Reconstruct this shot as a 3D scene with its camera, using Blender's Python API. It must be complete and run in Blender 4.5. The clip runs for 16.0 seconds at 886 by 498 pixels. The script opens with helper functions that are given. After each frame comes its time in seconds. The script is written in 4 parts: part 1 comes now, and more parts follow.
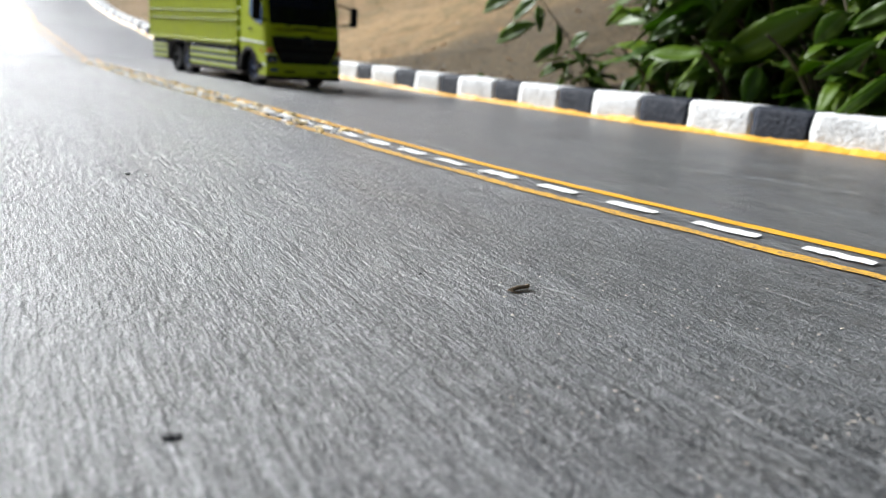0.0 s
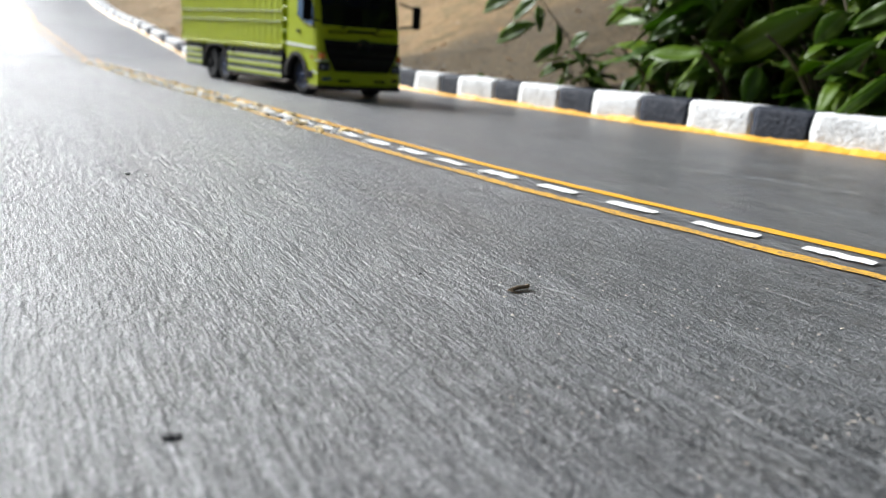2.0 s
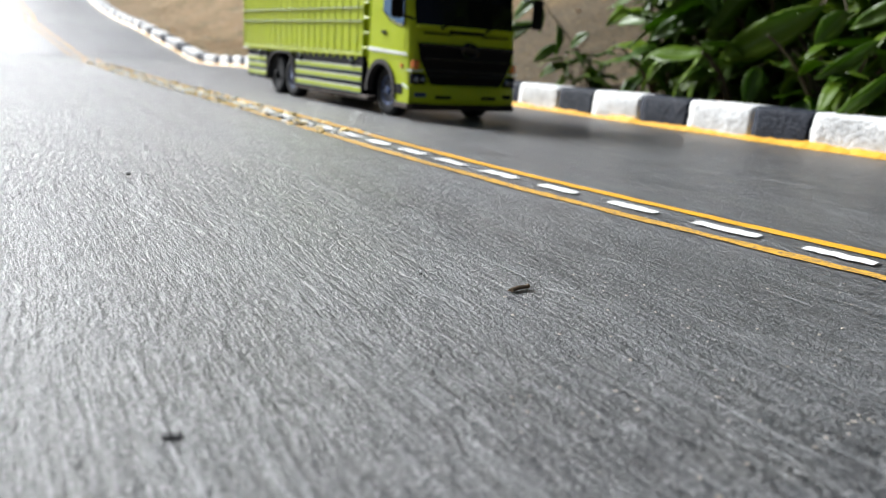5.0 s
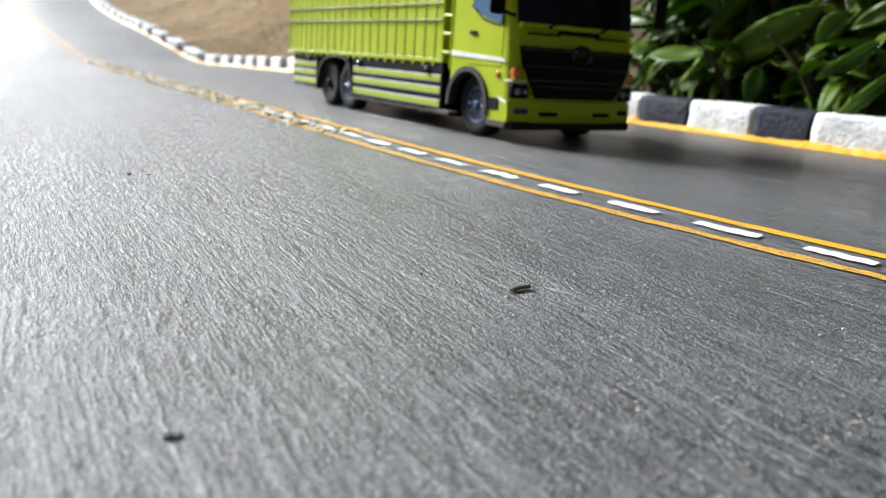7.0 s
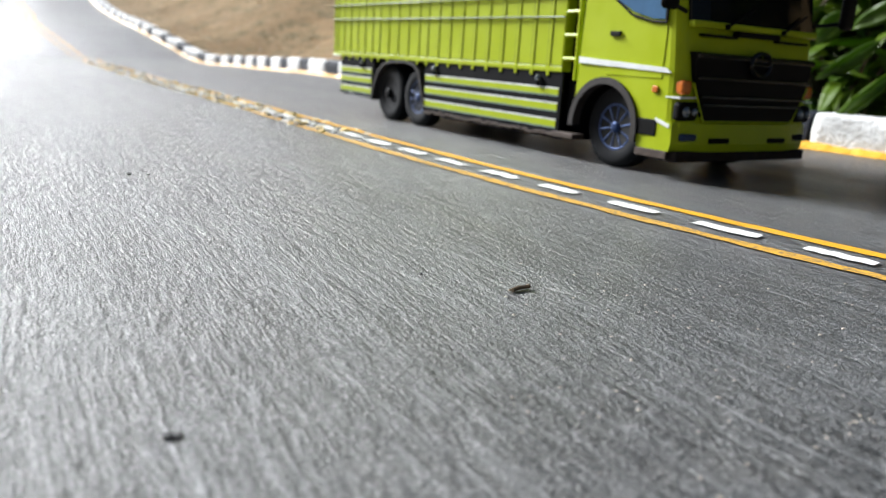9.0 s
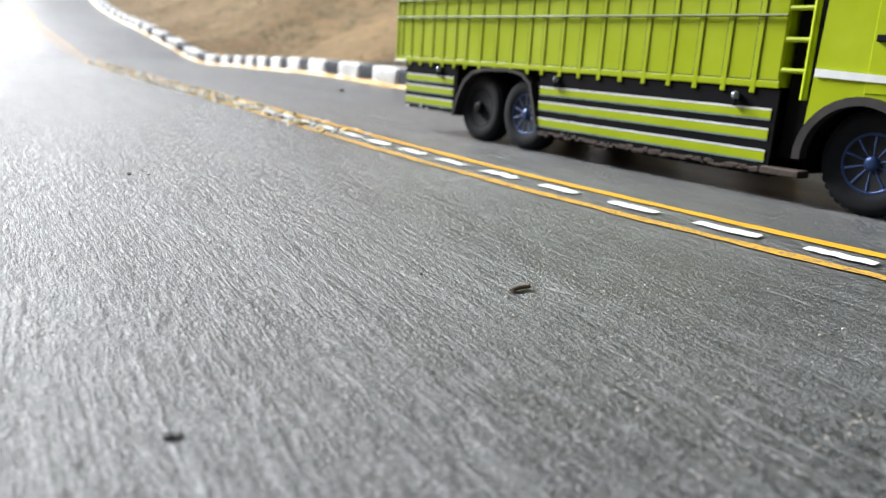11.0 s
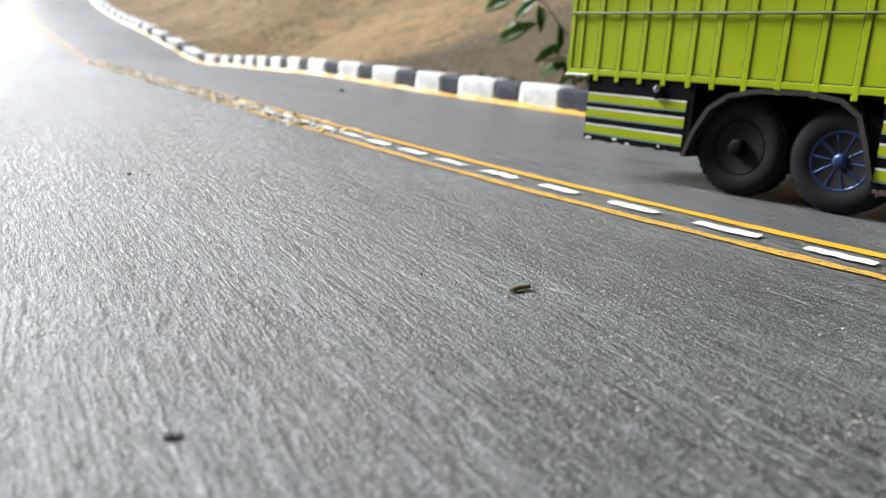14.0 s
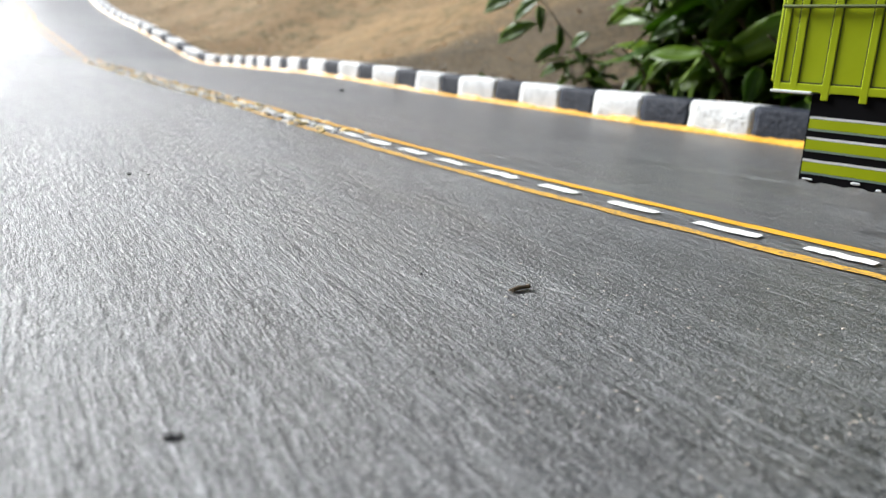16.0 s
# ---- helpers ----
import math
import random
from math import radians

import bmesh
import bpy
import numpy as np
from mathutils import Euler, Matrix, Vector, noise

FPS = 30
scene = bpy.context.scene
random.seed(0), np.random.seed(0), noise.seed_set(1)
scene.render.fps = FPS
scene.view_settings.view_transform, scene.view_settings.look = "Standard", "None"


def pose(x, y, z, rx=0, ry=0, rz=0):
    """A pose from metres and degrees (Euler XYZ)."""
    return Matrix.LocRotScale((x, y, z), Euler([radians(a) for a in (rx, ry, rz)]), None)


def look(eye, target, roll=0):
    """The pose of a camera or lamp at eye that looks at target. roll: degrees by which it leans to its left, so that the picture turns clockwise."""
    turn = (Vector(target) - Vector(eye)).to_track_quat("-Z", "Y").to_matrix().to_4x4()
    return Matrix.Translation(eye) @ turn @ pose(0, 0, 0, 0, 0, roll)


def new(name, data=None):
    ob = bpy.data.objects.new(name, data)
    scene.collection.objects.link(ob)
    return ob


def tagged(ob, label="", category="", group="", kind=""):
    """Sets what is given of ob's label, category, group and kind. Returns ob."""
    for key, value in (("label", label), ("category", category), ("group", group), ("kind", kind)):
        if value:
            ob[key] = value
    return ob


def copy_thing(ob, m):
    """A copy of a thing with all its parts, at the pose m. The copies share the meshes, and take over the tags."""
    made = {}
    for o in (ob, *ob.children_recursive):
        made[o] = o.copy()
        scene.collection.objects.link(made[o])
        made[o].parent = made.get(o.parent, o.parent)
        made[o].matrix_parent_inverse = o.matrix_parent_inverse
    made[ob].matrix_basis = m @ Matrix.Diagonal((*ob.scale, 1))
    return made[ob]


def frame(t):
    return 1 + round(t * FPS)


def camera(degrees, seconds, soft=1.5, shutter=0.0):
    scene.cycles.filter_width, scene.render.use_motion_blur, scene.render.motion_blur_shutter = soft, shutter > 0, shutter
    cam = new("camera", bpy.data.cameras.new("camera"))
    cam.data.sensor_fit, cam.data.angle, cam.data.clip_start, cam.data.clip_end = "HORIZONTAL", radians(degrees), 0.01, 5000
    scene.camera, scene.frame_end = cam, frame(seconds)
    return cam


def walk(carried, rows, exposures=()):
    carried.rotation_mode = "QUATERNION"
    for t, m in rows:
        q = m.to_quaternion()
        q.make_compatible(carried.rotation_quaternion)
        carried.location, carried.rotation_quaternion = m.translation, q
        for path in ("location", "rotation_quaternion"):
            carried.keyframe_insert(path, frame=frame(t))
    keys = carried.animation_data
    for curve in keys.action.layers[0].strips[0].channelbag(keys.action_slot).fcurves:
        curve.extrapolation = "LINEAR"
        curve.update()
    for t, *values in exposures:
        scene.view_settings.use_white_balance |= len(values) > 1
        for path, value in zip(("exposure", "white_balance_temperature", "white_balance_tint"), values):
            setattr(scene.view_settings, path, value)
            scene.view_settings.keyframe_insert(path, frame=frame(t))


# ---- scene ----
# The camera stands low on the road; a hand's touch turns it very slightly early on.
cam = camera(59.6, 16.0, soft=1.0)
cam.data.dof.use_dof = True
cam.data.dof.focus_distance = 0.345
cam.data.dof.aperture_fstop = 12.0
EYE = Vector((0.0, 0.0, 0.0885))


def aim(turn):
    m = Matrix.Rotation(radians(turn), 4, "Z") @ pose(0, 0, 0, 90 - 13.97, 0, 0) @ pose(0, 0, 0, 0, 0, 3.6)
    return Matrix.Translation(EYE) @ m


walk(cam, [(0, aim(-0.07)), (4, aim(-0.07)), (6.5, aim(0.0)), (16, aim(0.0))], exposures=[(0, 1.0), (16, 1.0)])

# ---- light: a bright hazy sky, the sun behind thin cloud on the open side of the road ----
SUN_AZ, SUN_EL = -52.0, 34.0          # degrees from +y towards -x is negative
world = bpy.data.worlds.new("sky")
scene.world = world
world.use_nodes = True
wn = world.node_tree
sky = wn.nodes.new("ShaderNodeTexSky")
sky.sky_type = "NISHITA"
sky.sun_disc = False
sky.sun_elevation = radians(SUN_EL)
sky.sun_rotation = radians(SUN_AZ)
sky.air_density, sky.dust_density, sky.ozone_density = 1.0, 2.0, 1.0
wn.links.new(sky.outputs[0], wn.nodes["Background"].inputs[0])
wn.nodes["Background"].inputs[1].default_value = 0.020
sun = new("sun", bpy.data.lights.new("sun", "SUN"))
sun.data.energy, sun.data.angle, sun.data.color = 5.5, radians(24), (0.97, 1.0, 1.03)
to_sun = Vector((math.sin(radians(SUN_AZ)) * math.cos(radians(SUN_EL)), math.cos(radians(SUN_AZ)) * math.cos(radians(SUN_EL)), math.sin(radians(SUN_EL))))
sun.matrix_world = look(to_sun * 5, (0, 0, 0))


# ---- materials ----
def material(name, build):
    m = bpy.data.materials.new(name)
    m.use_nodes = True
    n, l = m.node_tree.nodes, m.node_tree.links
    b = n["Principled BSDF"]

    def node(kind, **sets):
        k = n.new("ShaderNode" + kind)
        for key, v in sets.items():
            if key in k.inputs:
                k.inputs[key].default_value = v
        return k

    def ramp(src, stops):
        r = n.new("ShaderNodeValToRGB")
        e = r.color_ramp.elements
        while len(e) < len(stops):
            e.new(0.5)
        for i, (p, c) in enumerate(stops):
            e[i].position = p
            e[i].color = (*c, 1) if len(c) == 3 else c
        l.new(src, r.inputs[0])
        return r.outputs[0]

    def mix(fac, a, c):
        k = n.new("ShaderNodeMix")
        k.data_type = "RGBA"
        for s, v in ((k.inputs[0], fac), (k.inputs[6], a), (k.inputs[7], c)):
            if isinstance(v, (tuple, float, int)):
                s.default_value = (*v, 1) if isinstance(v, tuple) else v
            else:
                l.new(v, s)
        return k.outputs[2]

    def coords(scale=(1, 1, 1), turn=0.0, kind="Object"):
        c = n.new("ShaderNodeTexCoord")
        k = n.new("ShaderNodeMapping")
        k.inputs["Scale"].default_value = scale
        k.inputs["Rotation"].default_value = (0, 0, turn)
        l.new(c.outputs[kind], k.inputs[0])
        return k.outputs[0]

    def noise_tex(vec, scale, detail=4.0, rough=0.55, distortion=0.0):
        k = node("TexNoise", Scale=scale, Detail=detail, Roughness=rough, Distortion=distortion)
        l.new(vec, k.inputs["Vector"])
        return k.outputs[0]

    def bump(height, strength, distance, after=None):
        k = node("Bump", Strength=strength, Distance=distance)
        l.new(height, k.inputs["Height"])
        if after is not None:
            l.new(after, k.inputs["Normal"])
        return k.outputs[0]

    class Kit:
        pass
    kit = Kit()
    kit.n, kit.l, kit.b, kit.node, kit.ramp, kit.mix, kit.coords, kit.noise, kit.bump = n, l, b, node, ramp, mix, coords, noise_tex, bump

    def put(socket, v):
        if isinstance(v, (tuple, float, int)):
            b.inputs[socket].default_value = (*v, 1) if isinstance(v, tuple) else v
        else:
            l.new(v, b.inputs[socket])
    kit.put = put
    build(kit)
    return m


def g(v):
    return (v, v, v)


def plain(name, color, rough=0.5, metal=0.0, vary=0.25, scale=60.0, relief=0.0, coat=0.0, spec=0.5):
    """A painted or moulded surface with faint mottling and, if wanted, fine relief."""
    def build(k):
        a = k.noise(k.coords(), scale)
        big = k.noise(k.coords(), scale * 0.15, 3)
        lo = tuple(c * (1 - vary) for c in color)
        hi = tuple(min(1, c * (1 + vary)) for c in color)
        k.put("Base Color", k.mix(k.ramp(a, [(0.3, g(0.0)), (0.7, g(1.0))]), k.mix(big, lo, color), k.mix(big, color, hi)))
        k.put("Roughness", k.ramp(big, [(0.3, g(max(0, rough - 0.08))), (0.7, g(min(1, rough + 0.1)))]))
        k.put("Metallic", metal)
        k.put("Specular IOR Level", spec)
        if coat:
            k.put("Coat Weight", coat)
        if relief:
            k.put("Normal", k.bump(a, 0.6, relief))
    return material(name, build)


def build_road(k):
    v = k.coords()
    # trowelled cement: strokes drawn along the road and short ridges left by the brush
    warp = k.noise(v, 6.0, 2)
    st = k.coords((1, 1, 1), -0.50)
    vm = k.n.new("ShaderNodeVectorMath")
    vm.operation = "ADD"
    sc = k.n.new("ShaderNodeVectorMath")
    sc.operation = "SCALE"
    sc.inputs["Scale"].default_value = 0.012
    k.l.new(k.n[warp.node.name].outputs[1], sc.inputs[0])
    k.l.new(st, vm.inputs[0])
    k.l.new(sc.outputs[0], vm.inputs[1])

    def stretched(f):
        mp = k.n.new("ShaderNodeMapping")
        mp.inputs["Scale"].default_value = (1.0, f, 1.0)
        k.l.new(vm.outputs[0], mp.inputs[0])
        return mp.outputs[0]
    # relief and its pale crest colour weaken from the outer lane towards the middle line
    sep = k.n.new("ShaderNodeSeparateXYZ")
    k.l.new(st, sep.inputs[0])
    cloud = k.noise(stretched(0.35), 13.0, 4, 0.6)
    lane = k.n.new("ShaderNodeMath")
    lane.operation = "MULTIPLY_ADD"
    lane.inputs[1].default_value = 0.16
    k.l.new(cloud, lane.inputs[0])
    k.l.new(sep.outputs[0], lane.inputs[2])
    relief = k.ramp(lane.outputs[0], [(0.07, g(1.0)), (0.27, g(0.45))])

    def faded(fac):
        m = k.n.new("ShaderNodeMath")
        m.operation = "MULTIPLY"
        k.l.new(fac, m.inputs[0])
        k.l.new(relief, m.inputs[1])
        return m.outputs[0]

    def relief_bump(height, distance, after):
        out = k.bump(height, 1.0, distance, after)
        k.l.new(relief, out.node.inputs["Strength"])
        return out
    ridges = k.noise(stretched(0.27), 260.0, 5, 0.65)
    strokes = k.noise(stretched(0.11), 540.0, 4, 0.65)
    drag = k.noise(stretched(0.07), 170.0, 4, 0.65)
    fine = k.noise(stretched(0.5), 1150.0, 3, 0.6)
    scratch = k.noise(stretched(0.022), 640.0, 3, 0.55)
    wide = k.noise(stretched(0.10), 34.0, 4, 0.6)
    bands = k.noise(stretched(0.05), 95.0, 4, 0.6)
    grit = k.noise(v, 1000.0, 3, 0.6)
    pits = k.noise(v, 420.0, 3, 0.6)
    lumps = k.noise(stretched(0.6), 130.0, 5, 0.65)
    patches = k.noise(stretched(0.45), 6.5, 5, 0.6)
    stains = k.noise(v, 19.0, 5, 0.65)
    base = k.mix(k.ramp(patches, [(0.40, g(0.0)), (0.60, g(1.0))]), (0.021, 0.023, 0.026), (0.054, 0.057, 0.061))
    base = k.mix(k.ramp(wide, [(0.32, g(0.7)), (0.47, g(0.0))]), base, (0.016, 0.018, 0.020))
    base = k.mix(k.ramp(wide, [(0.52, g(0.0)), (0.68, g(0.75))]), base, (0.080, 0.083, 0.086))
    base = k.mix(k.ramp(bands, [(0.52, g(0.0)), (0.70, g(0.45))]), base, (0.105, 0.109, 0.113))
    base = k.mix(k.ramp(stains, [(0.55, g(0.0)), (0.75, g(0.45))]), base, (0.11, 0.105, 0.09))
    base = k.mix(k.ramp(stains, [(0.27, g(0.6)), (0.42, g(0.0))]), base, (0.032, 0.034, 0.037))
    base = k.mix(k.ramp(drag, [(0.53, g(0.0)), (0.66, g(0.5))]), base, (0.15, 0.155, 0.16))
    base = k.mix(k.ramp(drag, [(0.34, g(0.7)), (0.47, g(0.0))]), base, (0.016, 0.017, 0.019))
    # the bump noises also tint the cement, paler crests and darker grooves, for contrast
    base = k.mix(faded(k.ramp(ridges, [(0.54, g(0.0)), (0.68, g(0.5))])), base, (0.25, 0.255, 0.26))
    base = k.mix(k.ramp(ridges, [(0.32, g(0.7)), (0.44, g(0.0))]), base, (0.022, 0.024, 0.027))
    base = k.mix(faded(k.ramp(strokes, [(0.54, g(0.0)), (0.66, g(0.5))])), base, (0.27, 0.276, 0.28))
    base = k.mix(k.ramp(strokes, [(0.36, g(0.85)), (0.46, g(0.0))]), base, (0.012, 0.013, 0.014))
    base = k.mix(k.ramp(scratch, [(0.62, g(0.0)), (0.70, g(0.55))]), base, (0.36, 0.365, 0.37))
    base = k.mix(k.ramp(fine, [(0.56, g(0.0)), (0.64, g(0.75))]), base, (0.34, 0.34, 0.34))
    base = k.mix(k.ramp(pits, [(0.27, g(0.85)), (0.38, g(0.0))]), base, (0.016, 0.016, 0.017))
    base = k.mix(k.ramp(grit, [(0.61, g(0.0)), (0.68, g(0.85))]), base, (0.48, 0.475, 0.46))
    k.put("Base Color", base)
    k.put("Roughness", k.ramp(wide, [(0.3, g(0.29)), (0.7, g(0.39))]))
    k.put("Specular IOR Level", 0.62)
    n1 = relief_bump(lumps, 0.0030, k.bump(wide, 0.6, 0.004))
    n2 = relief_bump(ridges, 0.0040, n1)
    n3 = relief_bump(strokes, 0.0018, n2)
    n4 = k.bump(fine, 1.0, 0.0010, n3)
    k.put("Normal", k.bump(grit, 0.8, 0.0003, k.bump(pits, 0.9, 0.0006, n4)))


def build_kerb(color, chip, dark):
    def build(k):
        v = k.coords()
        a, c = k.noise(v, 26.0, 6, 0.65), k.noise(v, 140.0, 5, 0.6)
        lo = tuple(x * 0.72 for x in color)
        base = k.mix(k.ramp(a, [(0.35, g(0.0)), (0.6, g(1.0))]), lo, color)
        e = k.noise(v, 70.0, 5, 0.7)
        base = k.mix(k.ramp(e, [(0.52, g(0.0)), (0.66, g(0.5))]), base, chip)
        base = k.mix(k.ramp(c, [(0.60, g(0.0)), (0.72, g(0.75))]), base, chip)
        k.put("Base Color", base)
        k.put("Roughness", 0.7 if dark else 0.75)
        k.put("Specular IOR Level", 0.22 if dark else 0.4)
        k.put("Normal", k.bump(c, 0.8, 0.0016, k.bump(e, 0.8, 0.004)))
    return build


def build_paint(color, worn, hole):
    """Brushed road paint that has worn through in spots."""
    def build(k):
        v = k.coords()
        a, c = k.noise(v, 60.0, 6, 0.7), k.noise(v, 420.0, 4, 0.6)
        base = k.mix(k.ramp(a, [(0.35, g(0.0)), (0.65, g(1.0))]), tuple(x * 0.85 for x in color), color)
        base = k.mix(k.ramp(c, [(0.62 - worn, g(0.0)), (0.70 - worn * 0.5, g(0.8))]), base, hole)
        k.put("Base Color", base)
        k.put("Roughness", 0.55)
        k.put("Normal", k.bump(c, 0.6, 0.0005))
    return build


def half(k, src):
    m = k.n.new("ShaderNodeMath")
    m.operation = "MULTIPLY"
    m.inputs[1].default_value = 0.5
    k.l.new(src, m.inputs[0])
    return m.outputs[0]


def build_dirt(k):
    v = k.coords()
    a, c, d = k.noise(v, 1.6, 5, 0.6), k.noise(v, 11.0, 6, 0.7), k.noise(k.coords((1, 1, 4.0)), 38.0, 6, 0.7)
    base = k.mix(k.ramp(a, [(0.3, g(0.0)), (0.7, g(1.0))]), (0.22, 0.125, 0.040), (0.36, 0.215, 0.080))
    base = k.mix(k.ramp(c, [(0.45, g(0.0)), (0.60, g(0.9))]), base, (0.12, 0.088, 0.018))
    base = k.mix(k.ramp(d, [(0.50, g(0.0)), (0.62, g(0.85))]), base, (0.38, 0.25, 0.12))
    base = k.mix(k.ramp(d, [(0.28, g(0.6)), (0.42, g(0.0))]), base, (0.07, 0.05, 0.028))
    # shade round the shrubs on the bank, put into the soil colour
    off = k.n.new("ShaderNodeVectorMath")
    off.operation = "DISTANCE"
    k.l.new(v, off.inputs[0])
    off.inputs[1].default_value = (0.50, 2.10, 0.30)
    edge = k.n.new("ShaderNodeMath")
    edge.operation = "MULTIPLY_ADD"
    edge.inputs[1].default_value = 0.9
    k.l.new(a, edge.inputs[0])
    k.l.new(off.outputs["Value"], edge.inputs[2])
    shrub_shade = k.mix(k.ramp(d, [(0.4, g(0.0)), (0.6, g(1.0))]), (0.036, 0.025, 0.007), (0.095, 0.060, 0.018))
    base = k.mix(k.ramp(half(k, edge.outputs[0]), [(0.60, g(0.9)), (0.95, g(0.0))]), base, shrub_shade)
    k.put("Base Color", base)
    k.put("Roughness", 0.95)
    k.put("Normal", k.bump(d, 0.9, 0.02, k.bump(c, 0.8, 0.05)))


def build_leaf(k):
    info = k.n.new("ShaderNodeObjectInfo")
    v = k.coords()
    a = k.noise(v, 45.0, 4)
    base = k.mix(info.outputs["Random"], (0.020, 0.066, 0.002), (0.120, 0.195, 0.003))
    base = k.mix(k.ramp(a, [(0.4, g(0.0)), (0.75, g(0.5))]), base, (0.09, 0.16, 0.02))
    sep = k.n.new("ShaderNodeSeparateXYZ")
    k.l.new(v, sep.inputs[0])
    ab = k.n.new("ShaderNodeMath")
    ab.operation = "ABSOLUTE"
    k.l.new(sep.outputs[1], ab.inputs[0])
    base = k.mix(k.ramp(ab.outputs[0], [(0.0008, g(0.7)), (0.002, g(0.0))]), base, (0.16, 0.24, 0.07))
    wv = k.node("TexWave", Scale=26.0, Distortion=1.5)
    k.l.new(v, wv.inputs["Vector"])
    k.put("Base Color", base)
    k.put("Roughness", k.ramp(a, [(0.3, g(0.34)), (0.7, g(0.50))]))
    k.put("Specular IOR Level", 0.34)
    k.put("Normal", k.bump(wv.outputs[0], 0.15, 0.0010))
    # thin blades let some light through
    tr = k.n.new("ShaderNodeBsdfTranslucent")
    tr.inputs[0].default_value = (0.13, 0.25, 0.008, 1)
    ms = k.n.new("ShaderNodeMixShader")
    ms.inputs[0].default_value = 0.42
    k.l.new(k.b.outputs[0], ms.inputs[1])
    k.l.new(tr.outputs[0], ms.inputs[2])
    k.l.new(ms.outputs[0], k.n["Material Output"].inputs[0])


def build_glass(k):
    k.put("Base Color", (0.004, 0.004, 0.005))
    k.put("Roughness", 0.10)
    k.put("Specular IOR Level", 0.16)


def build_lime(k):
    """Lime-yellow enamel: faint dust, brush haze and small chips."""
    v = k.coords()
    a, c = k.noise(v, 30.0, 5, 0.6), k.noise(v, 700.0, 3, 0.6)
    base = k.mix(k.ramp(a, [(0.3, g(0.0)), (0.7, g(1.0))]), (0.335, 0.415, 0.001), (0.39, 0.48, 0.002))
    base = k.mix(k.ramp(c, [(0.70, g(0.0)), (0.78, g(0.35))]), base, (0.52, 0.56, 0.08))
    k.put("Specular IOR Level", 0.3)
    k.put("Base Color", base)
    k.put("Roughness", k.ramp(a, [(0.3, g(0.34)), (0.7, g(0.50))]))
    k.put("Normal", k.bump(a, 0.25, 0.001))


ROAD = material("cement_road", build_road)
WHITE_KERB = material("white_kerb_paint", build_kerb((0.74, 0.74, 0.73), (0.40, 0.39, 0.38), False))
BLACK_KERB = material("black_kerb_paint", build_kerb((0.009, 0.013, 0.024), (0.045, 0.048, 0.058), True))
YELLOW = material("yellow_road_paint", build_paint((0.72, 0.36, 0.015), 0.02, (0.10, 0.09, 0.08)))
YELLOW_WORN = material("worn_yellow_paint", build_paint((0.66, 0.36, 0.04), 0.15, (0.10, 0.09, 0.08)))
WHITE_PAINT = material("white_road_paint", build_paint((0.80, 0.80, 0.78), 0.0, (0.35, 0.35, 0.35)))
YELLOW_PALE = material("faded_yellow_paint", build_paint((0.74, 0.55, 0.22), 0.02, (0.30, 0.26, 0.2)))
CHIP = plain("dark_cement", (0.035, 0.035, 0.037), 0.8, vary=0.4, relief=0.001)
SCRAPE = plain("scraped_cement", (0.42, 0.42, 0.42), 0.75, vary=0.4, scale=500)
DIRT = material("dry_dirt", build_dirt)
LEAF = material("glossy_leaf", build_leaf)
STEM = plain("woody_stem", (0.075, 0.055, 0.025), 0.8, relief=0.002)
LIME = material("lime_enamel", build_lime)
BLACK = plain("black_plastic", (0.003, 0.003, 0.0035), 0.6, relief=0.0003, spec=0.10)
MATT = plain("matt_black_card", (0.004, 0.004, 0.005), 0.85, relief=0.0004, spec=0.10)
RUBBER = plain("tyre_rubber", (0.008, 0.009, 0.011), 0.8, vary=0.6, relief=0.0005, spec=0.25)
BLUE = plain("blue_rim_metal", (0.020, 0.045, 0.13), 0.35, 0.5)
GREY = plain("grey_arch_plastic", (0.030, 0.026, 0.025), 0.6, vary=0.6, relief=0.0006, spec=0.3)
SILVER = plain("white_tape", (0.72, 0.74, 0.74), 0.4)
LIP = plain("dark_scuffed_edge", (0.022, 0.016, 0.013), 0.85, vary=0.6, scale=150, relief=0.001, spec=0.2)
GLOSS = plain("gloss_black", (0.006, 0.006, 0.007), 0.2, relief=0.0)
RUST = plain("brown_worn_edge", (0.055, 0.036, 0.027), 0.85, vary=0.6, scale=150, relief=0.001)
ORANGE = plain("orange_lens", (0.62, 0.16, 0.02), 0.2, coat=0.5)
LENS = plain("lamp_lens", (0.28, 0.31, 0.34), 0.08, 0.6)
GLASS = material("dark_glass", build_glass)
BLUE_GLASS = plain("blue_window_film", (0.06, 0.14, 0.26), 0.08)
DRY = plain("dry_twig", (0.15, 0.10, 0.055), 0.8, vary=0.5, scale=300, relief=0.0006)
DRY_LEAF = plain("dead_leaf", (0.45, 0.22, 0.05), 0.7, vary=0.4)
STRAW = plain("dry_straw", (0.42, 0.33, 0.15), 0.8, vary=0.4)
PEBBLE = plain("pale_grit", (0.42, 0.37, 0.31), 0.8, vary=0.4, scale=400)


# ---- mesh helpers ----
def mesh_of(name, bm, mat, smooth=False):
    me = bpy.data.meshes.new(name)
    bmesh.ops.recalc_face_normals(bm, faces=bm.faces)
    bm.to_mesh(me)
    bm.free()
    for m in (mat if isinstance(mat, (list, tuple)) else [mat]):
        me.materials.append(m)
    if smooth:
        for p in me.polygons:
            p.use_smooth = True
    return me


def part(name, bm, mat, parent, label="", smooth=False):
    ob = new(name, mesh_of(name, bm, mat, smooth))
    ob.parent = parent
    return tagged(ob, label)


